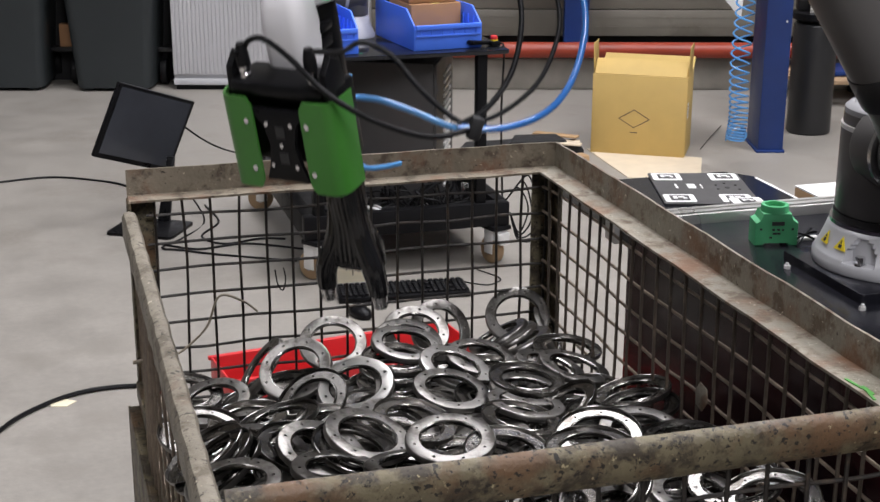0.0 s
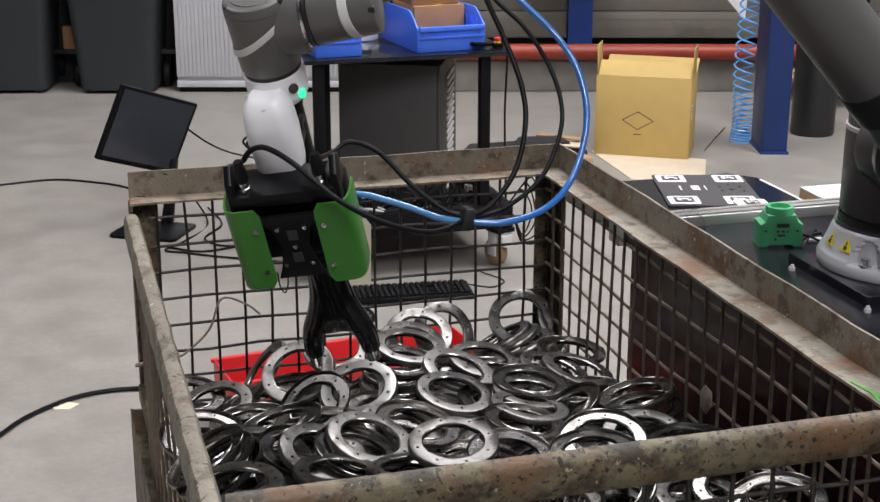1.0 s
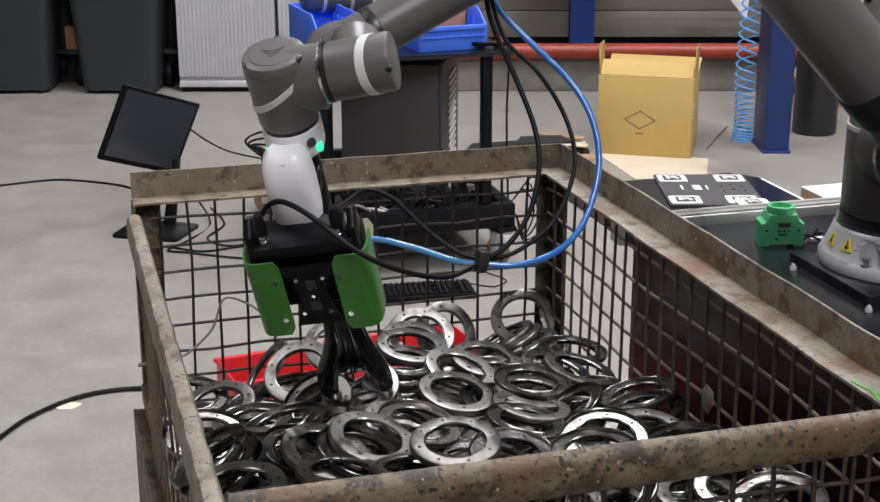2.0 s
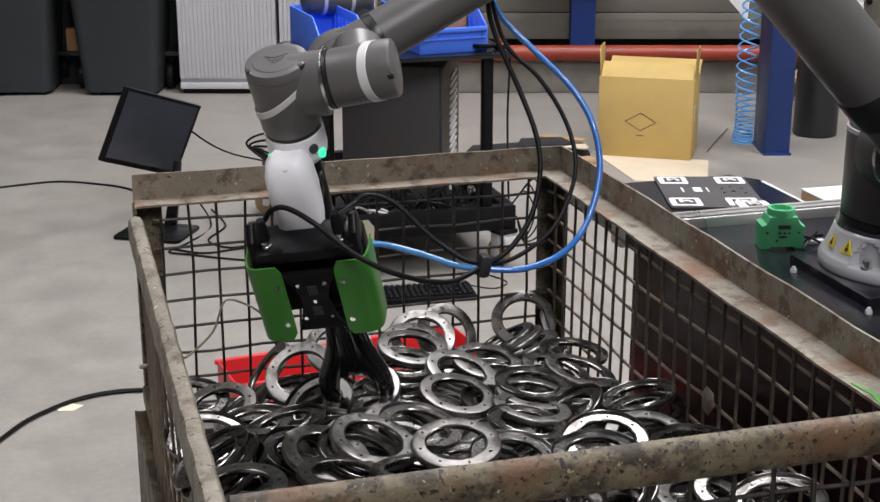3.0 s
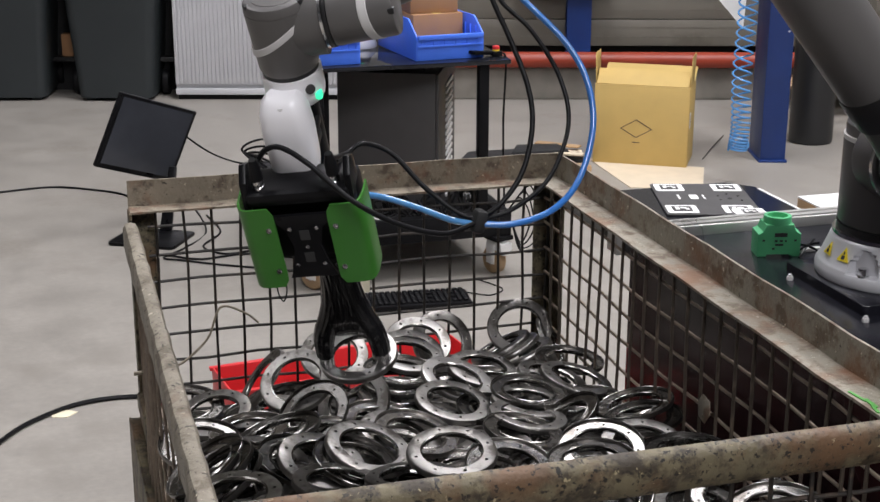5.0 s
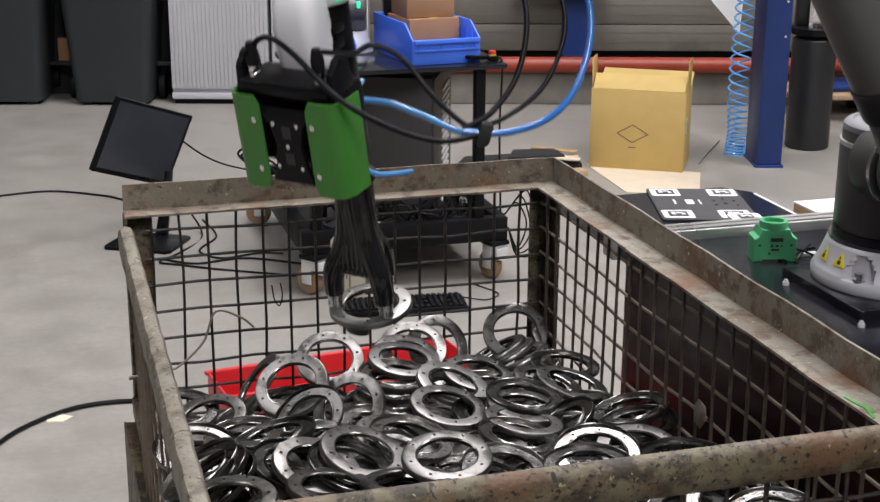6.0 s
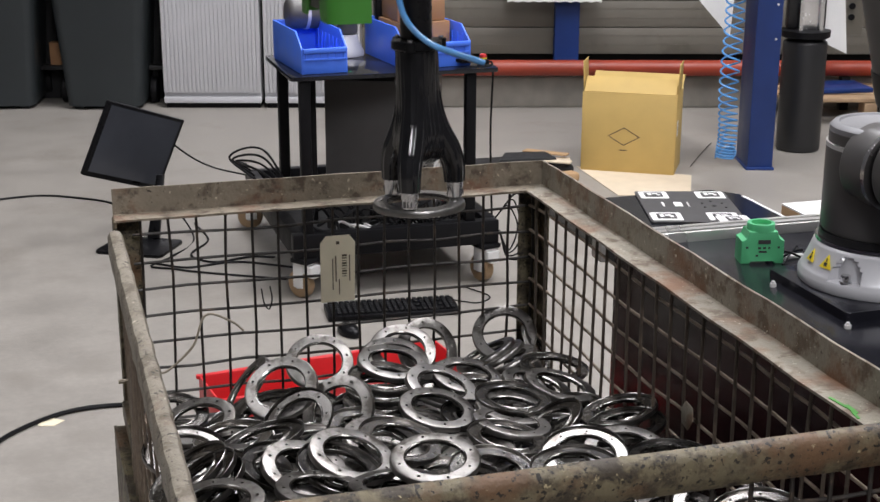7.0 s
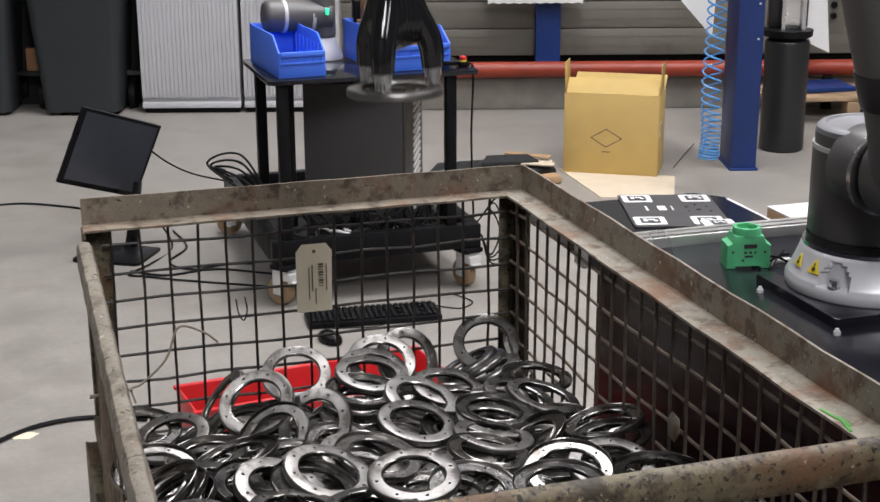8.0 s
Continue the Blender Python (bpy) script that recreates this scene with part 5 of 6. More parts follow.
part("wrist_end", bm, M_robot, fore)
bm = B(); bm_cyl(bm, (0, -0.0305, 0), (0, -0.036, 0), 0.0492, seg=48)
part("joint_ring", bm, M_chrome, fore)


def slanted_band(bm, radius, mid, slope, width, turn=0.0, m=None, seg=56):
    """A thin band round a z-cylinder that rises and falls as it goes round."""
    m = m or Matrix()
    rows = []
    for k in range(seg):
        a = 2 * math.pi * k / seg
        zc = mid + slope * math.cos(a - radians(turn))
        c, s = math.cos(a), math.sin(a)
        rows.append([bm.verts.new(m @ Vector((c * r, s * r, zc + o))) for r, o in ((radius, -width / 2), (radius + 0.0009, -width / 2 + 0.001), (radius + 0.0009, width / 2 - 0.001), (radius, width / 2))])
    for k in range(seg):
        a, b = rows[k], rows[(k + 1) % seg]
        for i in range(3):
            bm.faces.new((a[i], b[i], b[i + 1], a[i + 1]))


WZ = 0.585       # wrist height on the tool's axis
TO_X = Matrix.Rotation(radians(90), 4, "Y")
# wrist tube: local x along the tube, z along the tool's axis, origin where the two cross
bm = B()
bm_lathe(bm, [(0.0, 0.062), (0.0455, 0.062), (0.0465, 0.066), (0.0465, 0.151), (0.0452, 0.1565), (0.0425, 0.1585), (0.0, 0.1592)], 48, TO_X)
bm_cyl(bm, (0.105, 0.0, 0.0), (0.095, 0.07, 0.0), 0.040, seg=40)
w_one = part("wrist_tube", bm, M_robot, robot, "dark grey wrist tube with a pale slanted stripe")
bm = B(); slanted_band(bm, 0.0466, 0.126, 0.012, 0.014, 60, TO_X)
part("stripe", bm, M_stripe, w_one, "pale grey stripe")
bm = B(); bm_lathe(bm, [(0.0, 0.0555), (0.047, 0.0555), (0.0475, 0.057), (0.0475, 0.061), (0.0, 0.0615)], 48, TO_X)
part("seal_band", bm, M_robot2, w_one)
bm = B(); bm_lathe(bm, [(0.0, 0.050), (0.0478, 0.050), (0.0478, 0.0545), (0.0, 0.0550)], 48, TO_X)
part("joint_ring", bm, M_chrome, w_one, "bright metal joint ring")
bm = B(); bm_box(bm, (0.1545, -0.0400, 0.012), (0.010, 0.011, 0.010), bev=0.002)
part("screw_pocket", bm, M_robot2, w_one)
# wrist head: upright cylinder on the tool's axis
bm = B()
bm_lathe(bm, [(0.0, -0.060), (0.0470, -0.060), (0.0500, -0.054), (0.0535, 0.024), (0.0535, 0.030), (0.0, 0.030)], 56)
bm_cyl(bm, (0.02, 0, 0), (0.0718, 0, 0), 0.0465, seg=48)
w_two = part("wrist_head", bm, M_robot, robot, "dark grey wrist head with round cap")
bm = B(); bm_lathe(bm, [(0.0, 0.0306), (0.0530, 0.0306), (0.0530, 0.038), (0.0505, 0.0430), (0.047, 0.0445), (0.039, 0.0445), (0.038, 0.0455), (0.0, 0.0455)], 56)
cap = part("cap", bm, M_robot, w_two)
for a in (-62, 62, 178):
    bm = B(); bm_box(bm, (0.0485, 0, 0.0395), (0.0085, 0.013, 0.0105), bev=0.002, m=pose(0, 0, 0, 0, 0, a - 90))
    part("screw_pocket", bm, M_robot2, cap)
for k in range(3):
    bm = B(); bm_tube(bm, [(-0.020 + 0.006 * k, 0.010 - 0.008 * k, 0.0457), (-0.002, 0.004 - 0.008 * k, 0.0457), (0.018 - 0.004 * k, 0.012 - 0.008 * k, 0.0457)], 0.0008, 5)
    part("moulded_line", bm, M_robot, cap)
bm = B(); slanted_band(bm, 0.0528, -0.002, 0.026, 0.011, 5)
part("stripe", bm, M_stripe, w_two, "pale grey slanted stripe")
bm = B(); bm_lathe(bm, [(0.0, -0.066), (0.0465, -0.066), (0.0465, -0.0605), (0.0, -0.0605)], 48)
part("seal_band", bm, M_robot2, w_two)

# the slimmer girth of the wrist joints
for top, slim in ((upper, Matrix.Diagonal((0.90, 0.95, 1, 1))), (fore, Matrix.Diagonal((0.81, 0.81, 1, 1))), (w_two, Matrix.Diagonal((0.83, 0.83, 1, 1))),
                  (w_one, Matrix.Translation((0.05, 0, 0)) @ Matrix.Diagonal((0.90, 0.86, 0.86, 1)) @ Matrix.Translation((-0.05, 0, 0)))):
    for ob in [top] + list(top.children_recursive):
        ob.data.transform(slim)

# tool frame: z up along the tool's axis from the ring's plane; the sensor looks along its own -y
SENS = Matrix(((0.503, 0.864, 0, 0), (-0.864, 0.503, 0, 0), (0, 0, 1, 0), (0, 0, 0, 1)))


def sm(s, n, z):
    """A place in tool space from the sensor's sideways, outward and upward distances."""
    return SENS @ Vector((s, -n, z))


bm = B()
bm_lathe(bm, [(0.0, 0.474), (0.036, 0.474), (0.0400, 0.480), (0.0415, 0.488), (0.0415, 0.5185), (0.0, 0.5185)], 48)
t_col = part("tool_collar", bm, M_white, robot, "white tool-end collar")
for sgn in (-1, 1):
    bm = B(); bm_box(bm, (sgn * 0.0325, -0.022, 0.487), (0.010, 0.012, 0.012), bev=0.003, m=SENS @ Matrix.Translation((sgn * 0.003, 0, 0)))
    part("status_light", bm, M_greenled, t_col, "glowing green status light")
bm = B(); bm_cyl(bm, sm(0.026, 0.030, 0.502), sm(0.0285, 0.0335, 0.502), 0.007, seg=20)
part("button", bm, M_ctrl, t_col)
bm = B()
rows = []
for zz, hw, n0, n1, rr in ((0.405, 0.026, 0.030, 0.066, 0.014), (0.410, 0.031, 0.026, 0.074, 0.016), (0.430, 0.0345, 0.022, 0.080, 0.018), (0.480, 0.0365, 0.020, 0.082, 0.020), (0.512, 0.0355, 0.022, 0.079, 0.022), (0.528, 0.031, 0.026, 0.072, 0.022), (0.536, 0.022, 0.032, 0.060, 0.014)):
    o = rounded(2 * hw, n1 - n0, min(rr, (n1 - n0) / 2 - 0.001, hw - 0.001), 6)
    rows.append([bm.verts.new(sm(0.94 * x - 0.009, (n0 + n1) / 2 + y, zz - 0.027)) for x, y in o])
for a, b in zip(rows, rows[1:]):
    for i in range(len(a)):
        j = (i + 1) % len(a)
        bm.faces.new((a[i], a[j], b[j], b[i]))
bm.faces.new(rows[0][::-1]); bm.faces.new(rows[-1])
cover = part("tool_cover", bm, M_white, robot, "smooth white plastic wrist cover")
bm = B(); bm_cyl(bm, sm(-0.009, 0.068, 0.497), sm(-0.009, 0.071, 0.501), 0.0045, seg=20)
part("screw", bm, M_stripe, cover)

# ---- the gripper ----
M_gloss = mat("glossy_black_plastic", (0.009, 0.009, 0.010), 0.11, var=0.2, scale=30, rvar=0.05, bump=0.06, bscale=45)
grip = thing("magnet_gripper", Matrix(), "long glossy black three-fingered gripper with metal tips", "gripper")
bm = B(); bm_cyl(bm, (0, 0, 0.2165), (0, 0, 0.476), 0.0212, seg=36, bev=0.002)
part("extension_tube", bm, M_blk, grip, "black extension tube")
bm = B(); bm_cyl(bm, (0.004, 0.004, 0.350), (0.004, 0.004, 0.4735), 0.0270, seg=36, bev=0.003)
part("upper_sleeve", bm, M_blk, grip, "black upper sleeve")
bm = B(); bm_lathe(bm, [(0.0, 0.203), (0.031, 0.203), (0.0335, 0.205), (0.0335, 0.214), (0.031, 0.216), (0.0, 0.216)], 36)
for a in (30, 150, 270):
    bm_cyl(bm, pose(0, 0, 0, 0, 0, a) @ Vector((0.034, 0, 0.203)), pose(0, 0, 0, 0, 0, a) @ Vector((0.034, 0, 0.216)), 0.007, seg=16)
fl = part("flange", bm, M_blk, grip)
for a in (30, 150, 270):
    bm = B(); bm_cyl(bm, pose(0, 0, 0, 0, 0, a) @ Vector((0.034, 0, 0.216)), pose(0, 0, 0, 0, 0, a) @ Vector((0.034, 0, 0.219)), 0.0035, seg=12)
    part("screw", bm, M_chrome, fl)
bm = B()
seg = 144
rows = []
for zz, r0, lobe in ((0.2025, 0.0280, 0.0), (0.185, 0.0284, 0.0005), (0.16, 0.0284, 0.0015), (0.135, 0.0285, 0.003), (0.115, 0.0310, 0.0045), (0.094, 0.0345, 0.005), (0.074, 0.0350, 0.006), (0.060, 0.031, 0.006), (0.051, 0.019, 0.004), (0.046, 0.006, 0.001)):
    rib = 0.0006 * min(1.0, (0.2025 - zz) / 0.03) * min(1.0, r0 / 0.03)
    row = []
    for k in range(seg):
        a = 2 * math.pi * k / seg
        rr = r0 + lobe * math.cos(3 * (a - radians(30))) + rib * (math.cos(24 * a + 1.6 * math.sin(zz * 45)) + 0.5 * math.cos(9 * a + zz * 60))
        row.append(bm.verts.new((rr * math.cos(a), rr * math.sin(a), zz)))
    rows.append(row)
for a, b in zip(rows, rows[1:]):
    for i in range(seg):
        bm.faces.new((a[i], a[(i + 1) % seg], b[(i + 1) % seg], b[i]))
bm.faces.new(rows[0]); bm.faces.new(rows[-1][::-1])
part("body", bm, M_gloss, grip, "glossy black ribbed gripper body")
for ang in (-90, 30, 150):
    m = pose(0, 0, 0, 0, 0, ang)
    bm = B()
    bm_tube(bm, [m @ Vector(p) for p in ((0.014, 0, 0.20), (0.016, 0, 0.15), (0.021, 0, 0.115), (0.031, 0, 0.088), (0.043, 0, 0.066), (0.0490, 0, 0.046), (0.0505, 0, 0.022))], lambda q: 0.0138 + 0.0032 * math.sin(q * 3.1), 48, n=5)
    bm.normal_update()
    for i, v in enumerate(bm.verts):
        v.co += v.normal * 0.0006 * math.cos(2 * math.pi * (i % 48) / 4)
    leg = part("finger", bm, M_gloss, grip, "glossy black gripper finger")
    bm = B()
    bm_lathe(bm, [(0.0, 0.0), (0.0095, 0.0), (0.0105, 0.001), (0.0105, 0.013), (0.0115, 0.0135), (0.0115, 0.026), (0.0, 0.026)], 24, Matrix.Translation(m @ Vector((0.0505, 0, 0))))
    tip = part("tip", bm, M_chrome, leg, "bright metal magnet tip")
    for dx in (-0.005, 0.0, 0.005):
        bm = B(); bm_box(bm, (0.0, 0, 0), (0.0018, 0.0008, 0.008), m=m @ pose(0.0613, dx, 0.007, 0, 0, 90))
        part("engraved_mark", bm, M_ctrl, tip)
bm = B(); bm_tube(bm, [(0.038, 0.006, 0.342), (0.014, -0.014, 0.337), (-0.009, -0.024, 0.319), (-0.016, -0.028, 0.283), (-0.006, -0.030, 0.245), (0.022, -0.028, 0.216), (0.055, -0.019, 0.201), (0.092, -0.004, 0.187)], 0.0042, 10, n=8)
part("air_hose", bm, M_hoselit, grip, "paler blue air hose stub")

# ---- the sensor with its green guards ----
sensor = thing("vision_sensor", Matrix(), "black camera sensor with two green guard plates", "sensor")
bm = B()
bm_box(bm, (0.0, -0.080, 0.335), (0.176, 0.056, 0.118), bev=0.010, m=SENS)
bm_box(bm, (0.0, -0.094, 0.392), (0.160, 0.070, 0.022), bev=0.008, m=SENS)
part("housing", bm, M_blk, sensor, "black sensor housing")
bm = B()
bm_prism(bm, [(-0.038, 0.262), (0.038, 0.262), (0.027, 0.285), (0.020, 0.315), (0.028, 0.345), (0.052, 0.368), (-0.052, 0.368), (-0.028, 0.345), (-0.020, 0.315), (-0.027, 0.285)], 0.126, 0.1325, SENS @ Matrix.Rotation(radians(90), 4, "X"), bev=0.001)
brk = part("front_bracket", bm, M_blk, sensor, "black slotted front bracket")
for zz in (0.335, 0.297):
    bm = B(); bm_box(bm, (0.0, -0.1328, zz), (0.015, 0.0016, 0.016), m=SENS)
    part("slot", bm, M_near_black, brk)
for s, zz in ((-0.021, 0.347), (0.021, 0.347), (0.0, 0.316), (-0.021, 0.286), (0.021, 0.286)):
    bm = B(); bm_cyl(bm, sm(s, 0.1325, zz), sm(s, 0.1350, zz), 0.0033, seg=12)
    part("screw", bm, M_chrome, brk)
for sgn in (-1, 1):
    # guard: flat front strip that curves back round the side
    prof = [(0.041, 0.1360), (0.078, 0.1360), (0.088, 0.1335), (0.0945, 0.127), (0.098, 0.116), (0.099, 0.100), (0.099, 0.082)]
    bm = B()
    th = 0.003
    grid = []
    for k in range(13):
        q = k / 12
        zz = 0.250 + 0.134 * q
        row = []
        for i, (s, nn) in enumerate(prof):
            # rounded corners along the upper and lower edges
            e = 0.008 * max(0.0, 1 - min(q, 1 - q) / 0.09) * (1.0 if i == 0 else 0.0)
            row.append((s + e, nn, zz))
        grid.append(row)
    out = [[bm.verts.new(sm(sgn * s, nn, zz)) for s, nn, zz in row] for row in grid]
    inn = [[bm.verts.new(sm(sgn * (s - (th if i > 2 else 0)), nn - (th if i < 5 else 0), zz)) for i, (s, nn, zz) in enumerate(row)] for row in grid]
    for k in range(12):
        for i in range(6):
            bm.faces.new((out[k][i], out[k][i + 1], out[k + 1][i + 1], out[k + 1][i]))
            bm.faces.new((inn[k][i], inn[k + 1][i], inn[k + 1][i + 1], inn[k][i + 1]))
        bm.faces.new((out[k][0], out[k + 1][0], inn[k + 1][0], inn[k][0]))
        bm.faces.new((out[k][6], inn[k][6], inn[k + 1][6], out[k + 1][6]))
    for i in range(6):
        bm.faces.new((out[0][i], inn[0][i], inn[0][i + 1], out[0][i + 1]))
        bm.faces.new((out[12][i], out[12][i + 1], inn[12][i + 1], inn[12][i]))
    g = part("guard_plate", bm, M_green, sensor, "green curved guard plate")
    for zz in (0.350, 0.280):
        bm = B(); bm_cyl(bm, sm(sgn * 0.052, 0.1355, zz), sm(sgn * 0.052, 0.1385, zz), 0.0042, seg=16)
        part("screw", bm, M_chrome, g)
    # side cheek that rises above the housing, with its connector
    bm = B()
    bm_prism(bm, [(-0.125, 0.372), (-0.070, 0.372), (-0.078, 0.425), (-0.100, 0.436), (-0.120, 0.418)], -0.006, 0.006, SENS @ Matrix.Translation((sgn * 0.080, 0, 0)) @ Matrix.Rotation(radians(90), 4, "Z") @ Matrix.Rotation(radians(90), 4, "X"), bev=0.003)
    part("cheek", bm, M_blk, sensor)
    bm = B(); bm_lathe(bm, [(0.0, 0.404), (0.0085, 0.404), (0.0085, 0.408), (0.0075, 0.409), (0.0085, 0.411), (0.0085, 0.418), (0.0, 0.418)], 20, Matrix.Translation(sm(sgn * 0.058, 0.112, 0)))
    cn = part("connector", bm, M_chrome, sensor, "bright threaded cable connector")
    bm = B(); bm_lathe(bm, [(0.0, 0.4185), (0.0095, 0.4185), (0.0095, 0.436), (0.006, 0.450), (0.0, 0.450)], 20, Matrix.Translation(sm(sgn * 0.058, 0.112, 0)))
    part("plug", bm, M_rubber, cn)
bm = B()
bm_box(bm, (-0.018, -0.025, 0.418), (0.016, 0.055, 0.016), bev=0.003, m=SENS); bm_box(bm, (0.018, -0.025, 0.418), (0.016, 0.055, 0.016), bev=0.003, m=SENS); bm_box(bm, (0, -0.020, 0.440), (0.06, 0.03, 0.012), bev=0.003, m=SENS)
part("mount_arm", bm, M_blk, sensor)
SLIM = SENS @ Matrix.Diagonal((0.89, 1, 1, 1)) @ SENS.inverted()
for ob in sensor.children_recursive:
    ob.data.transform(SLIM)

# ---- cables from the sensor to a strap, and on up to the arm ----
CLIP0 = Vector((0.441, 0.623, 0.966))     # the strap in the lowest pose
ORG0 = Vector((0.180, 0.606, 1.024))      # the connectors in that pose


def lead_frame(org, clip):
    """Origin at the connectors, x towards the strap, z as upright as it can be."""
    x = (clip - org).normalized()
    y = Vector((0, 0, 1)).cross(x).normalized()
    z = x.cross(y)
    return Matrix(((x.x, y.x, z.x, org.x), (x.y, y.y, z.y, org.y), (x.z, y.z, z.z, org.z), (0, 0, 0, 1)))


LEAD0 = lead_frame(ORG0, CLIP0)
leads = thing("sensor_leads", LEAD0, "two black leads and a blue air hose strapped together", "cables")
riser = thing("hanging_hoses", Matrix.Translation(CLIP0), "blue air hose and two black cables hanging in a loop", "cables")

# the tool's way: seconds, the place of the ring's plane, and the turn as a vector in degrees
TOOL = [
    (0.0, (0.303, 0.745, 0.889), (9.0, -11.7, 16.8)),
    (0.2, (0.296, 0.768, 0.841), (10.5, -14.3, 25.2)),
    (0.3, (0.290, 0.773, 0.817), (10.6, -15.5, 29.8)),
    (0.5, (0.300, 0.827, 0.777), (10.7, -19.3, 36.6)),
    (1.0, (0.289, 0.818, 0.778), (11.8, -20.3, 40.0)),
    (1.5, (0.295, 0.813, 0.726), (11.7, -19.9, 41.6)),
    (1.7, (0.306, 0.826, 0.713), (12.8, -20.8, 40.6)),
    (2.8, (0.312, 0.840, 0.698), (12.5, -20.6, 40.5)),
    (3.5, (0.308, 0.832, 0.700), (13.2, -20.5, 39.8)),
    (4.2, (0.309, 0.835, 0.706), (13.4, -20.7, 39.8)),
    (4.4, (0.305, 0.828, 0.730), (13.2, -20.7, 40.3)),
    (4.7, (0.309, 0.823, 0.769), (11.9, -19.2, 38.7)),
    (5.0, (0.309, 0.822, 0.784), (11.8, -19.0, 38.2)),
    (5.4, (0.310, 0.812, 0.794), (11.4, -17.8, 35.0)),
    (5.8, (0.315, 0.777, 0.857), (10.0, -13.2, 23.1)),
    (6.0, (0.317, 0.737, 0.903), (8.5, -10.3, 13.7)),
    (6.2, (0.319, 0.690, 0.952), (8.4, -7.7, 3.9)),
    (6.5, (0.330, 0.630, 1.018), (5.4, -4.6, -9.0)),
    (6.8, (0.347, 0.579, 1.076), (-0.3, -3.5, -21.6)),
    (7.0, (0.360, 0.560, 1.108), (-1.1, -0.9, -29.7)),
    (7.2, (0.363, 0.550, 1.118), (-0.1, 0.7, -31.4)),
    (7.5, (0.356, 0.530, 1.135), (-0.6, -1.8, -30.6)),
    (7.7, (0.360, 0.561, 1.183), (-1.6, -0.0, -31.9)),
    (8.0, (0.366, 0.572, 1.266), (-1.6, -0.4, -32.4)),
]
CLIPS = [
    (0.0, (0.393, 0.558, 1.184)), (0.5, (0.419, 0.622, 1.042)), (1.0, (0.416, 0.610, 1.039)), (1.5, (0.428, 0.606, 0.996)),
    (1.7, (0.438, 0.618, 0.976)), (2.8, (0.442, 0.625, 0.966)), (3.5, (0.441, 0.623, 0.966)), (4.2, (0.443, 0.625, 0.969)),
    (4.7, (0.432, 0.616, 1.035)), (5.0, (0.430, 0.615, 1.048)), (5.4, (0.427, 0.610, 1.062)), (5.8, (0.414, 0.583, 1.143)),
    (6.0, (0.401, 0.551, 1.201)), (6.2, (0.388, 0.512, 1.264)), (6.5, (0.382, 0.466, 1.355)), (7.0, (0.39, 0.40, 1.46)), (7.5, (0.39, 0.38, 1.49)), (8.0, (0.40, 0.40, 1.63)),
]


def glide(rows, t):
    """Values between timed rows, smooth and without overshoot (monotone cubic)."""
    ts = np.array([r[0] for r in rows])
    vs = np.array([np.ravel(r[1:]) for r in rows], float)
    h = np.diff(ts)[:, None]
    sl = np.diff(vs, axis=0) / h
    m = np.zeros_like(vs)
    ok = sl[:-1] * sl[1:] > 0
    hm = 3 * (h[:-1] + h[1:]) / ((2 * h[1:] + h[:-1]) / np.where(ok, sl[:-1], 1) + (h[1:] + 2 * h[:-1]) / np.where(ok, sl[1:], 1))
    m[1:-1] = np.where(ok, hm, 0)
    m[0], m[-1] = sl[0], sl[-1]
    i = int(np.clip(np.searchsorted(ts, t) - 1, 0, len(ts) - 2))
    q, hh = (t - ts[i]) / h[i][0], h[i][0]
    return ((2 * q**3 - 3 * q**2 + 1) * vs[i] + (q**3 - 2 * q**2 + q) * hh * m[i] + (-2 * q**3 + 3 * q**2) * vs[i + 1] + (q**3 - q**2) * hh * m[i + 1])


def tool_at(t):
    x, y, z, a, b, c = glide(TOOL, t)
    v = Vector((radians(a), radians(b), radians(c)))
    return Matrix.Translation((x, y, z)) @ Matrix.Rotation(v.length, 4, v.normalized())


T_REST = tool_at(3.5)


def hang(name, pts, radius, material, parent, base, label):
    inv = base.inverted()
    bm = B(); bm_tube(bm, [inv @ Vector(p) for p in pts], radius, 10, n=8)
    return part(name, bm, material, parent, label)


PLUG_L, PLUG_R = T_REST @ sm(-0.053, 0.112, 0.445), T_REST @ sm(0.053, 0.112, 0.445)
hang("lead", [PLUG_L] + [(0.129, 0.627, 1.057), (0.138, 0.618, 1.073), (0.157, 0.604, 1.079), (0.190, 0.578, 1.062), (0.244, 0.548, 1.019), (0.307, 0.551, 0.985), (0.378, 0.577, 0.962), (0.440, 0.621, 0.965)], 0.0039, M_rubber, leads, LEAD0, "black sensor lead")
hang("lead", [PLUG_R] + [(0.260, 0.675, 1.054), (0.287, 0.692, 1.064), (0.327, 0.687, 1.050), (0.369, 0.661, 1.008), (0.411, 0.633, 0.977), (0.440, 0.622, 0.969)], 0.0038, M_rubber, leads, LEAD0, "black sensor lead")
hang("air_hose", [(0.232, 0.742, 0.972), (0.264, 0.733, 0.980), (0.296, 0.717, 0.983), (0.321, 0.699, 0.983), (0.364, 0.673, 0.974), (0.404, 0.637, 0.965), (0.439, 0.620, 0.962)], 0.0046, M_hoselit, leads, LEAD0, "blue air hose")
bm = B(); bm_box(bm, LEAD0.inverted() @ CLIP0, (0.020, 0.026, 0.034), bev=0.007)
part("strap", bm, M_foam, leads, "black hook-and-loop strap")
RISE0 = Matrix.Translation(CLIP0)
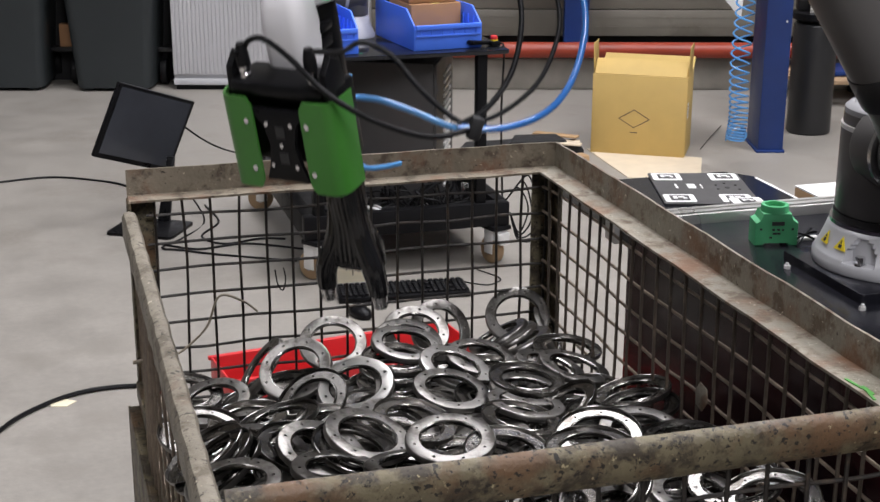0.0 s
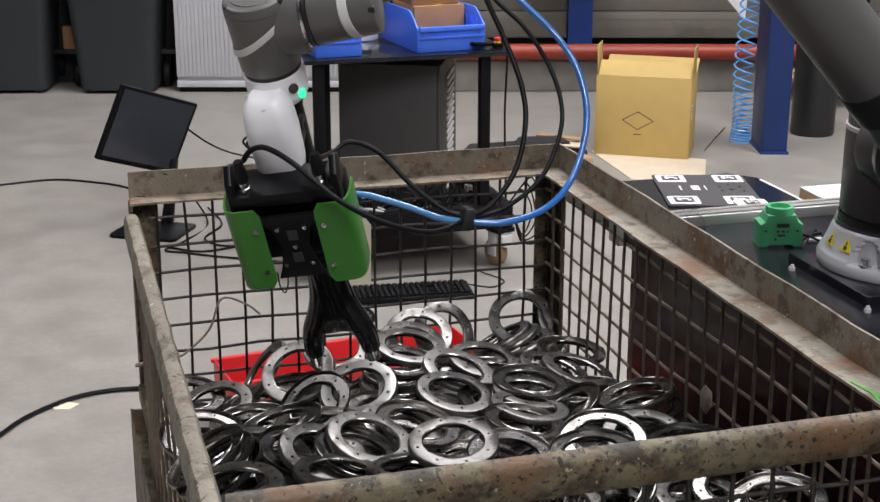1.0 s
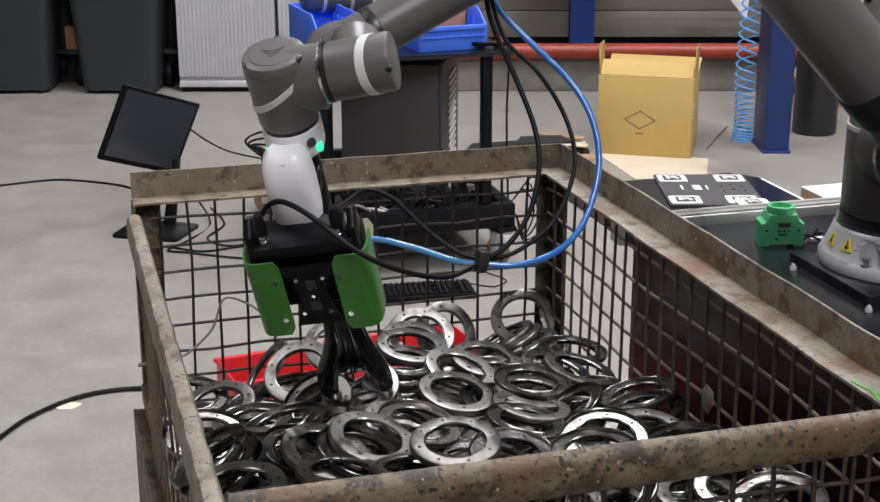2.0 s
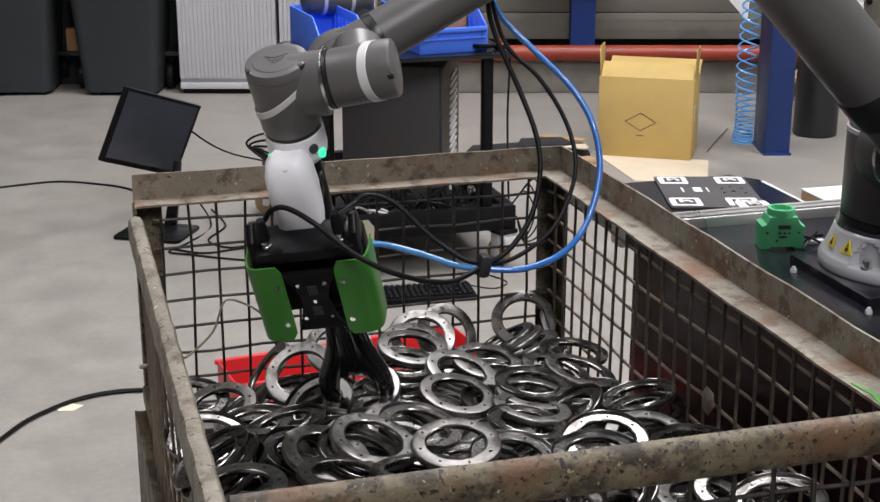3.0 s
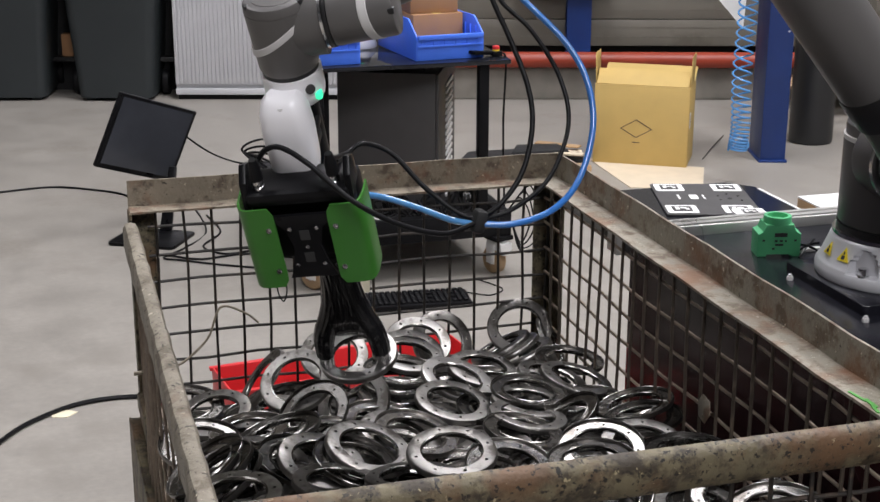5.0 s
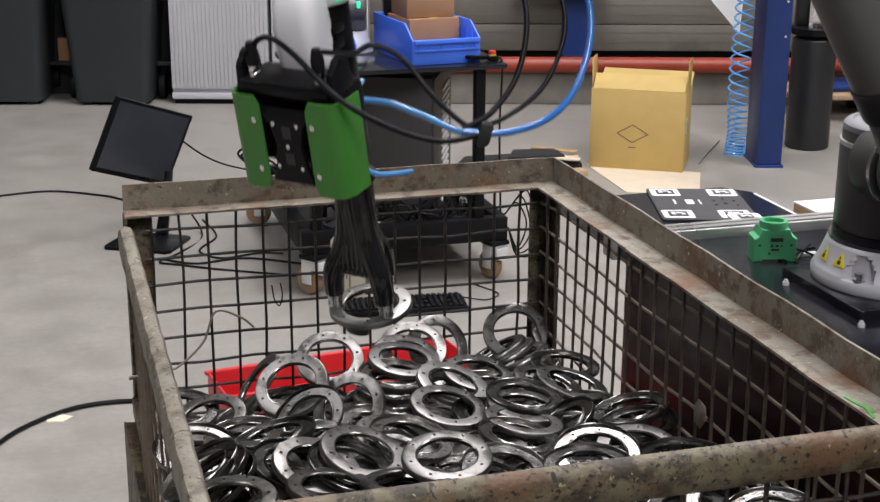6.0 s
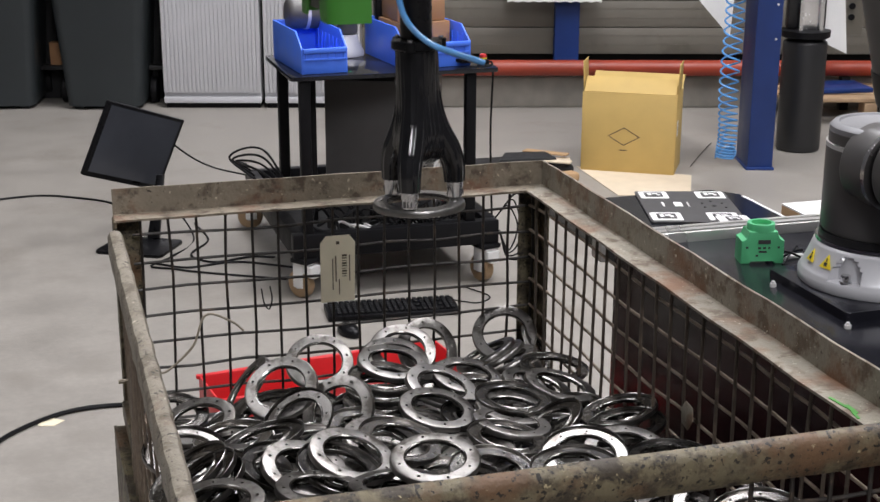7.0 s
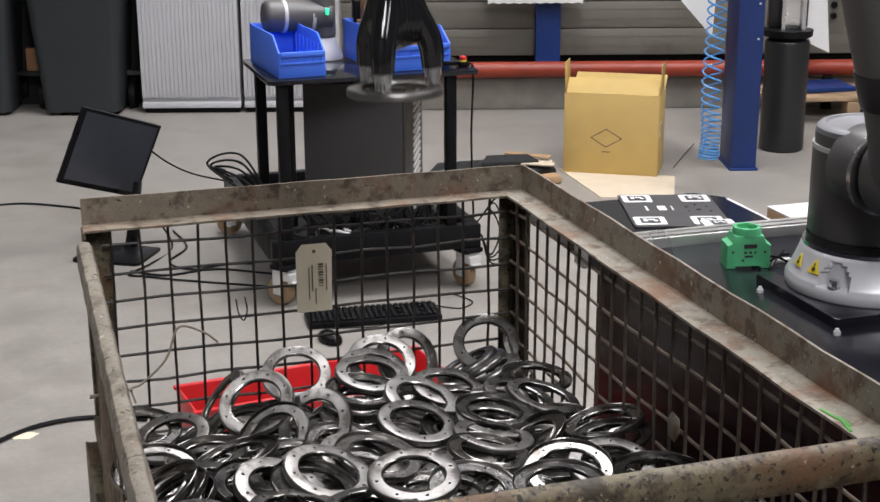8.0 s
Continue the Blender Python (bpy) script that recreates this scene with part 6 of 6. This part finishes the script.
hang("air_hose", [(0.439, 0.620, 0.962), (0.497, 0.608, 0.960), (0.560, 0.616, 0.975), (0.606, 0.637, 1.012), (0.638, 0.671, 1.077), (0.639, 0.701, 1.139), (0.617, 0.736, 1.192), (0.566, 0.769, 1.248), (0.529, 0.793, 1.288), (0.512, 0.808, 1.320), (0.504, 0.826, 1.368), (0.511, 0.864, 1.422)], 0.0048, M_hose, riser, RISE0, "blue air hose")
hang("cable", [(0.440, 0.621, 0.965), (0.479, 0.621, 0.985), (0.518, 0.635, 1.028), (0.540, 0.659, 1.087), (0.542, 0.686, 1.139), (0.527, 0.721, 1.200), (0.507, 0.745, 1.255), (0.495, 0.764, 1.302), (0.495, 0.784, 1.364), (0.506, 0.822, 1.425)], 0.0040, M_rubber, riser, RISE0, "black cable")
hang("cable", [(0.440, 0.621, 0.965), (0.494, 0.624, 0.974), (0.551, 0.630, 1.010), (0.589, 0.657, 1.059), (0.602, 0.679, 1.104), (0.594, 0.709, 1.156), (0.563, 0.736, 1.212), (0.523, 0.762, 1.255), (0.508, 0.783, 1.307), (0.505, 0.802, 1.362), (0.512, 0.832, 1.425)], 0.0034, M_rubber, riser, RISE0, "black cable")

picked = ring(0, 0, 0, label="lighter machined steel ring picked up by the gripper", lighter=True)


def frame_of(org, z, y):
    """A pose with its z along a way and its y near another."""
    z = z.normalized()
    x = y.cross(z).normalized()
    y = z.cross(x)
    return Matrix(((x.x, y.x, z.x, org.x), (x.y, y.y, z.y, org.y), (x.z, y.z, z.z, org.z), (0, 0, 0, 1)))


def motions():
    inv = ROBOT_M.inverted()
    axis0 = (T_REST.to_3x3() @ (SENS.to_3x3() @ Vector((1, 0, 0)))).normalized()
    keys = {k: [] for k in ("turret", "upper", "fore", "wrist", "tool", "tool_world", "lead", "rise", "ring")}
    w_side = None
    for k in range(81):
        t = k / 10
        m = tool_at(t)
        up = (m.to_3x3() @ Vector((0, 0, 1))).normalized()
        head = m @ Vector((0, 0, WZ))
        along = (axis0 - up * axis0.dot(up)).normalized()
        behind = up.cross(along).normalized()
        wrist = Matrix(((along.x, behind.x, up.x, head.x), (along.y, behind.y, up.y, head.y), (along.z, behind.z, up.z, head.z), (0, 0, 0, 1)))
        joint = head + along * 0.066 + behind * 0.100 - up * 0.028
        # shoulder turn, so that the wrist joint keeps its sideways distance
        dx, dy = BX - joint.x, joint.y - BY
        if w_side is None:
            ref = tool_at(3.5)
            u2 = (ref.to_3x3() @ Vector((0, 0, 1))).normalized()
            j2 = ref @ Vector((0, 0, WZ)) + axis0 * 0.066 + u2.cross(axis0).normalized() * 0.100 - u2 * 0.028
            w_side = j2.y - BY
        reach = math.hypot(dx, dy)
        turn = -(math.atan2(dy, dx) - math.asin(w_side / reach))
        rad = math.sqrt(reach * reach - w_side * w_side)
        # elbow from the two arm lengths
        px, pz = rad - SR, joint.z - TZ - SZ
        d = min(math.hypot(px, pz), L_UP + L_FORE - 0.002)
        bend = math.acos((L_UP ** 2 + d * d - L_FORE ** 2) / (2 * L_UP * d))
        rise_a = math.atan2(pz, px) + bend
        spin = Matrix.Rotation(turn, 4, "Z")
        sh = spin @ Vector((-SR, SL, SZ))
        way = spin.to_3x3() @ Vector((-math.cos(rise_a), 0, math.sin(rise_a)))
        side = spin.to_3x3() @ Vector((0, 1, 0))
        elbow = sh + way * L_UP + side * (w_side - SL)
        keys["turret"].append((t, spin))
        keys["upper"].append((t, frame_of(sh, way, side)))
        jl = inv @ joint
        keys["fore"].append((t, frame_of(jl, elbow - jl, side)))
        keys["wrist"].append((t, inv @ wrist))
        keys["tool"].append((t, inv @ m))
        keys["tool_world"].append((t, m))
        clip = Vector(glide(CLIPS, t))
        keys["lead"].append((t, lead_frame(m @ sm(0.0, 0.112, 0.40), clip)))
        keys["rise"].append((t, Matrix.Translation(clip)))
        keys["ring"].append((t, (m if t > 4.2 else tool_at(4.2)) @ pose(0, 0, -0.0058, 0, 0, 11)))
    walk(turret, keys["turret"])
    walk(upper, keys["upper"])
    walk(fore, keys["fore"])
    walk(w_one, [(t, m @ pose(0.010, 0, 0, 0, -4.5, 0)) for t, m in keys["wrist"]])
    walk(w_two, keys["wrist"])
    walk(t_col, keys["tool"])
    walk(cover, keys["tool"])
    walk(grip, keys["tool_world"])
    walk(sensor, keys["tool_world"])
    walk(leads, keys["lead"])
    walk(riser, keys["rise"])
    walk(picked, keys["ring"])


motions()
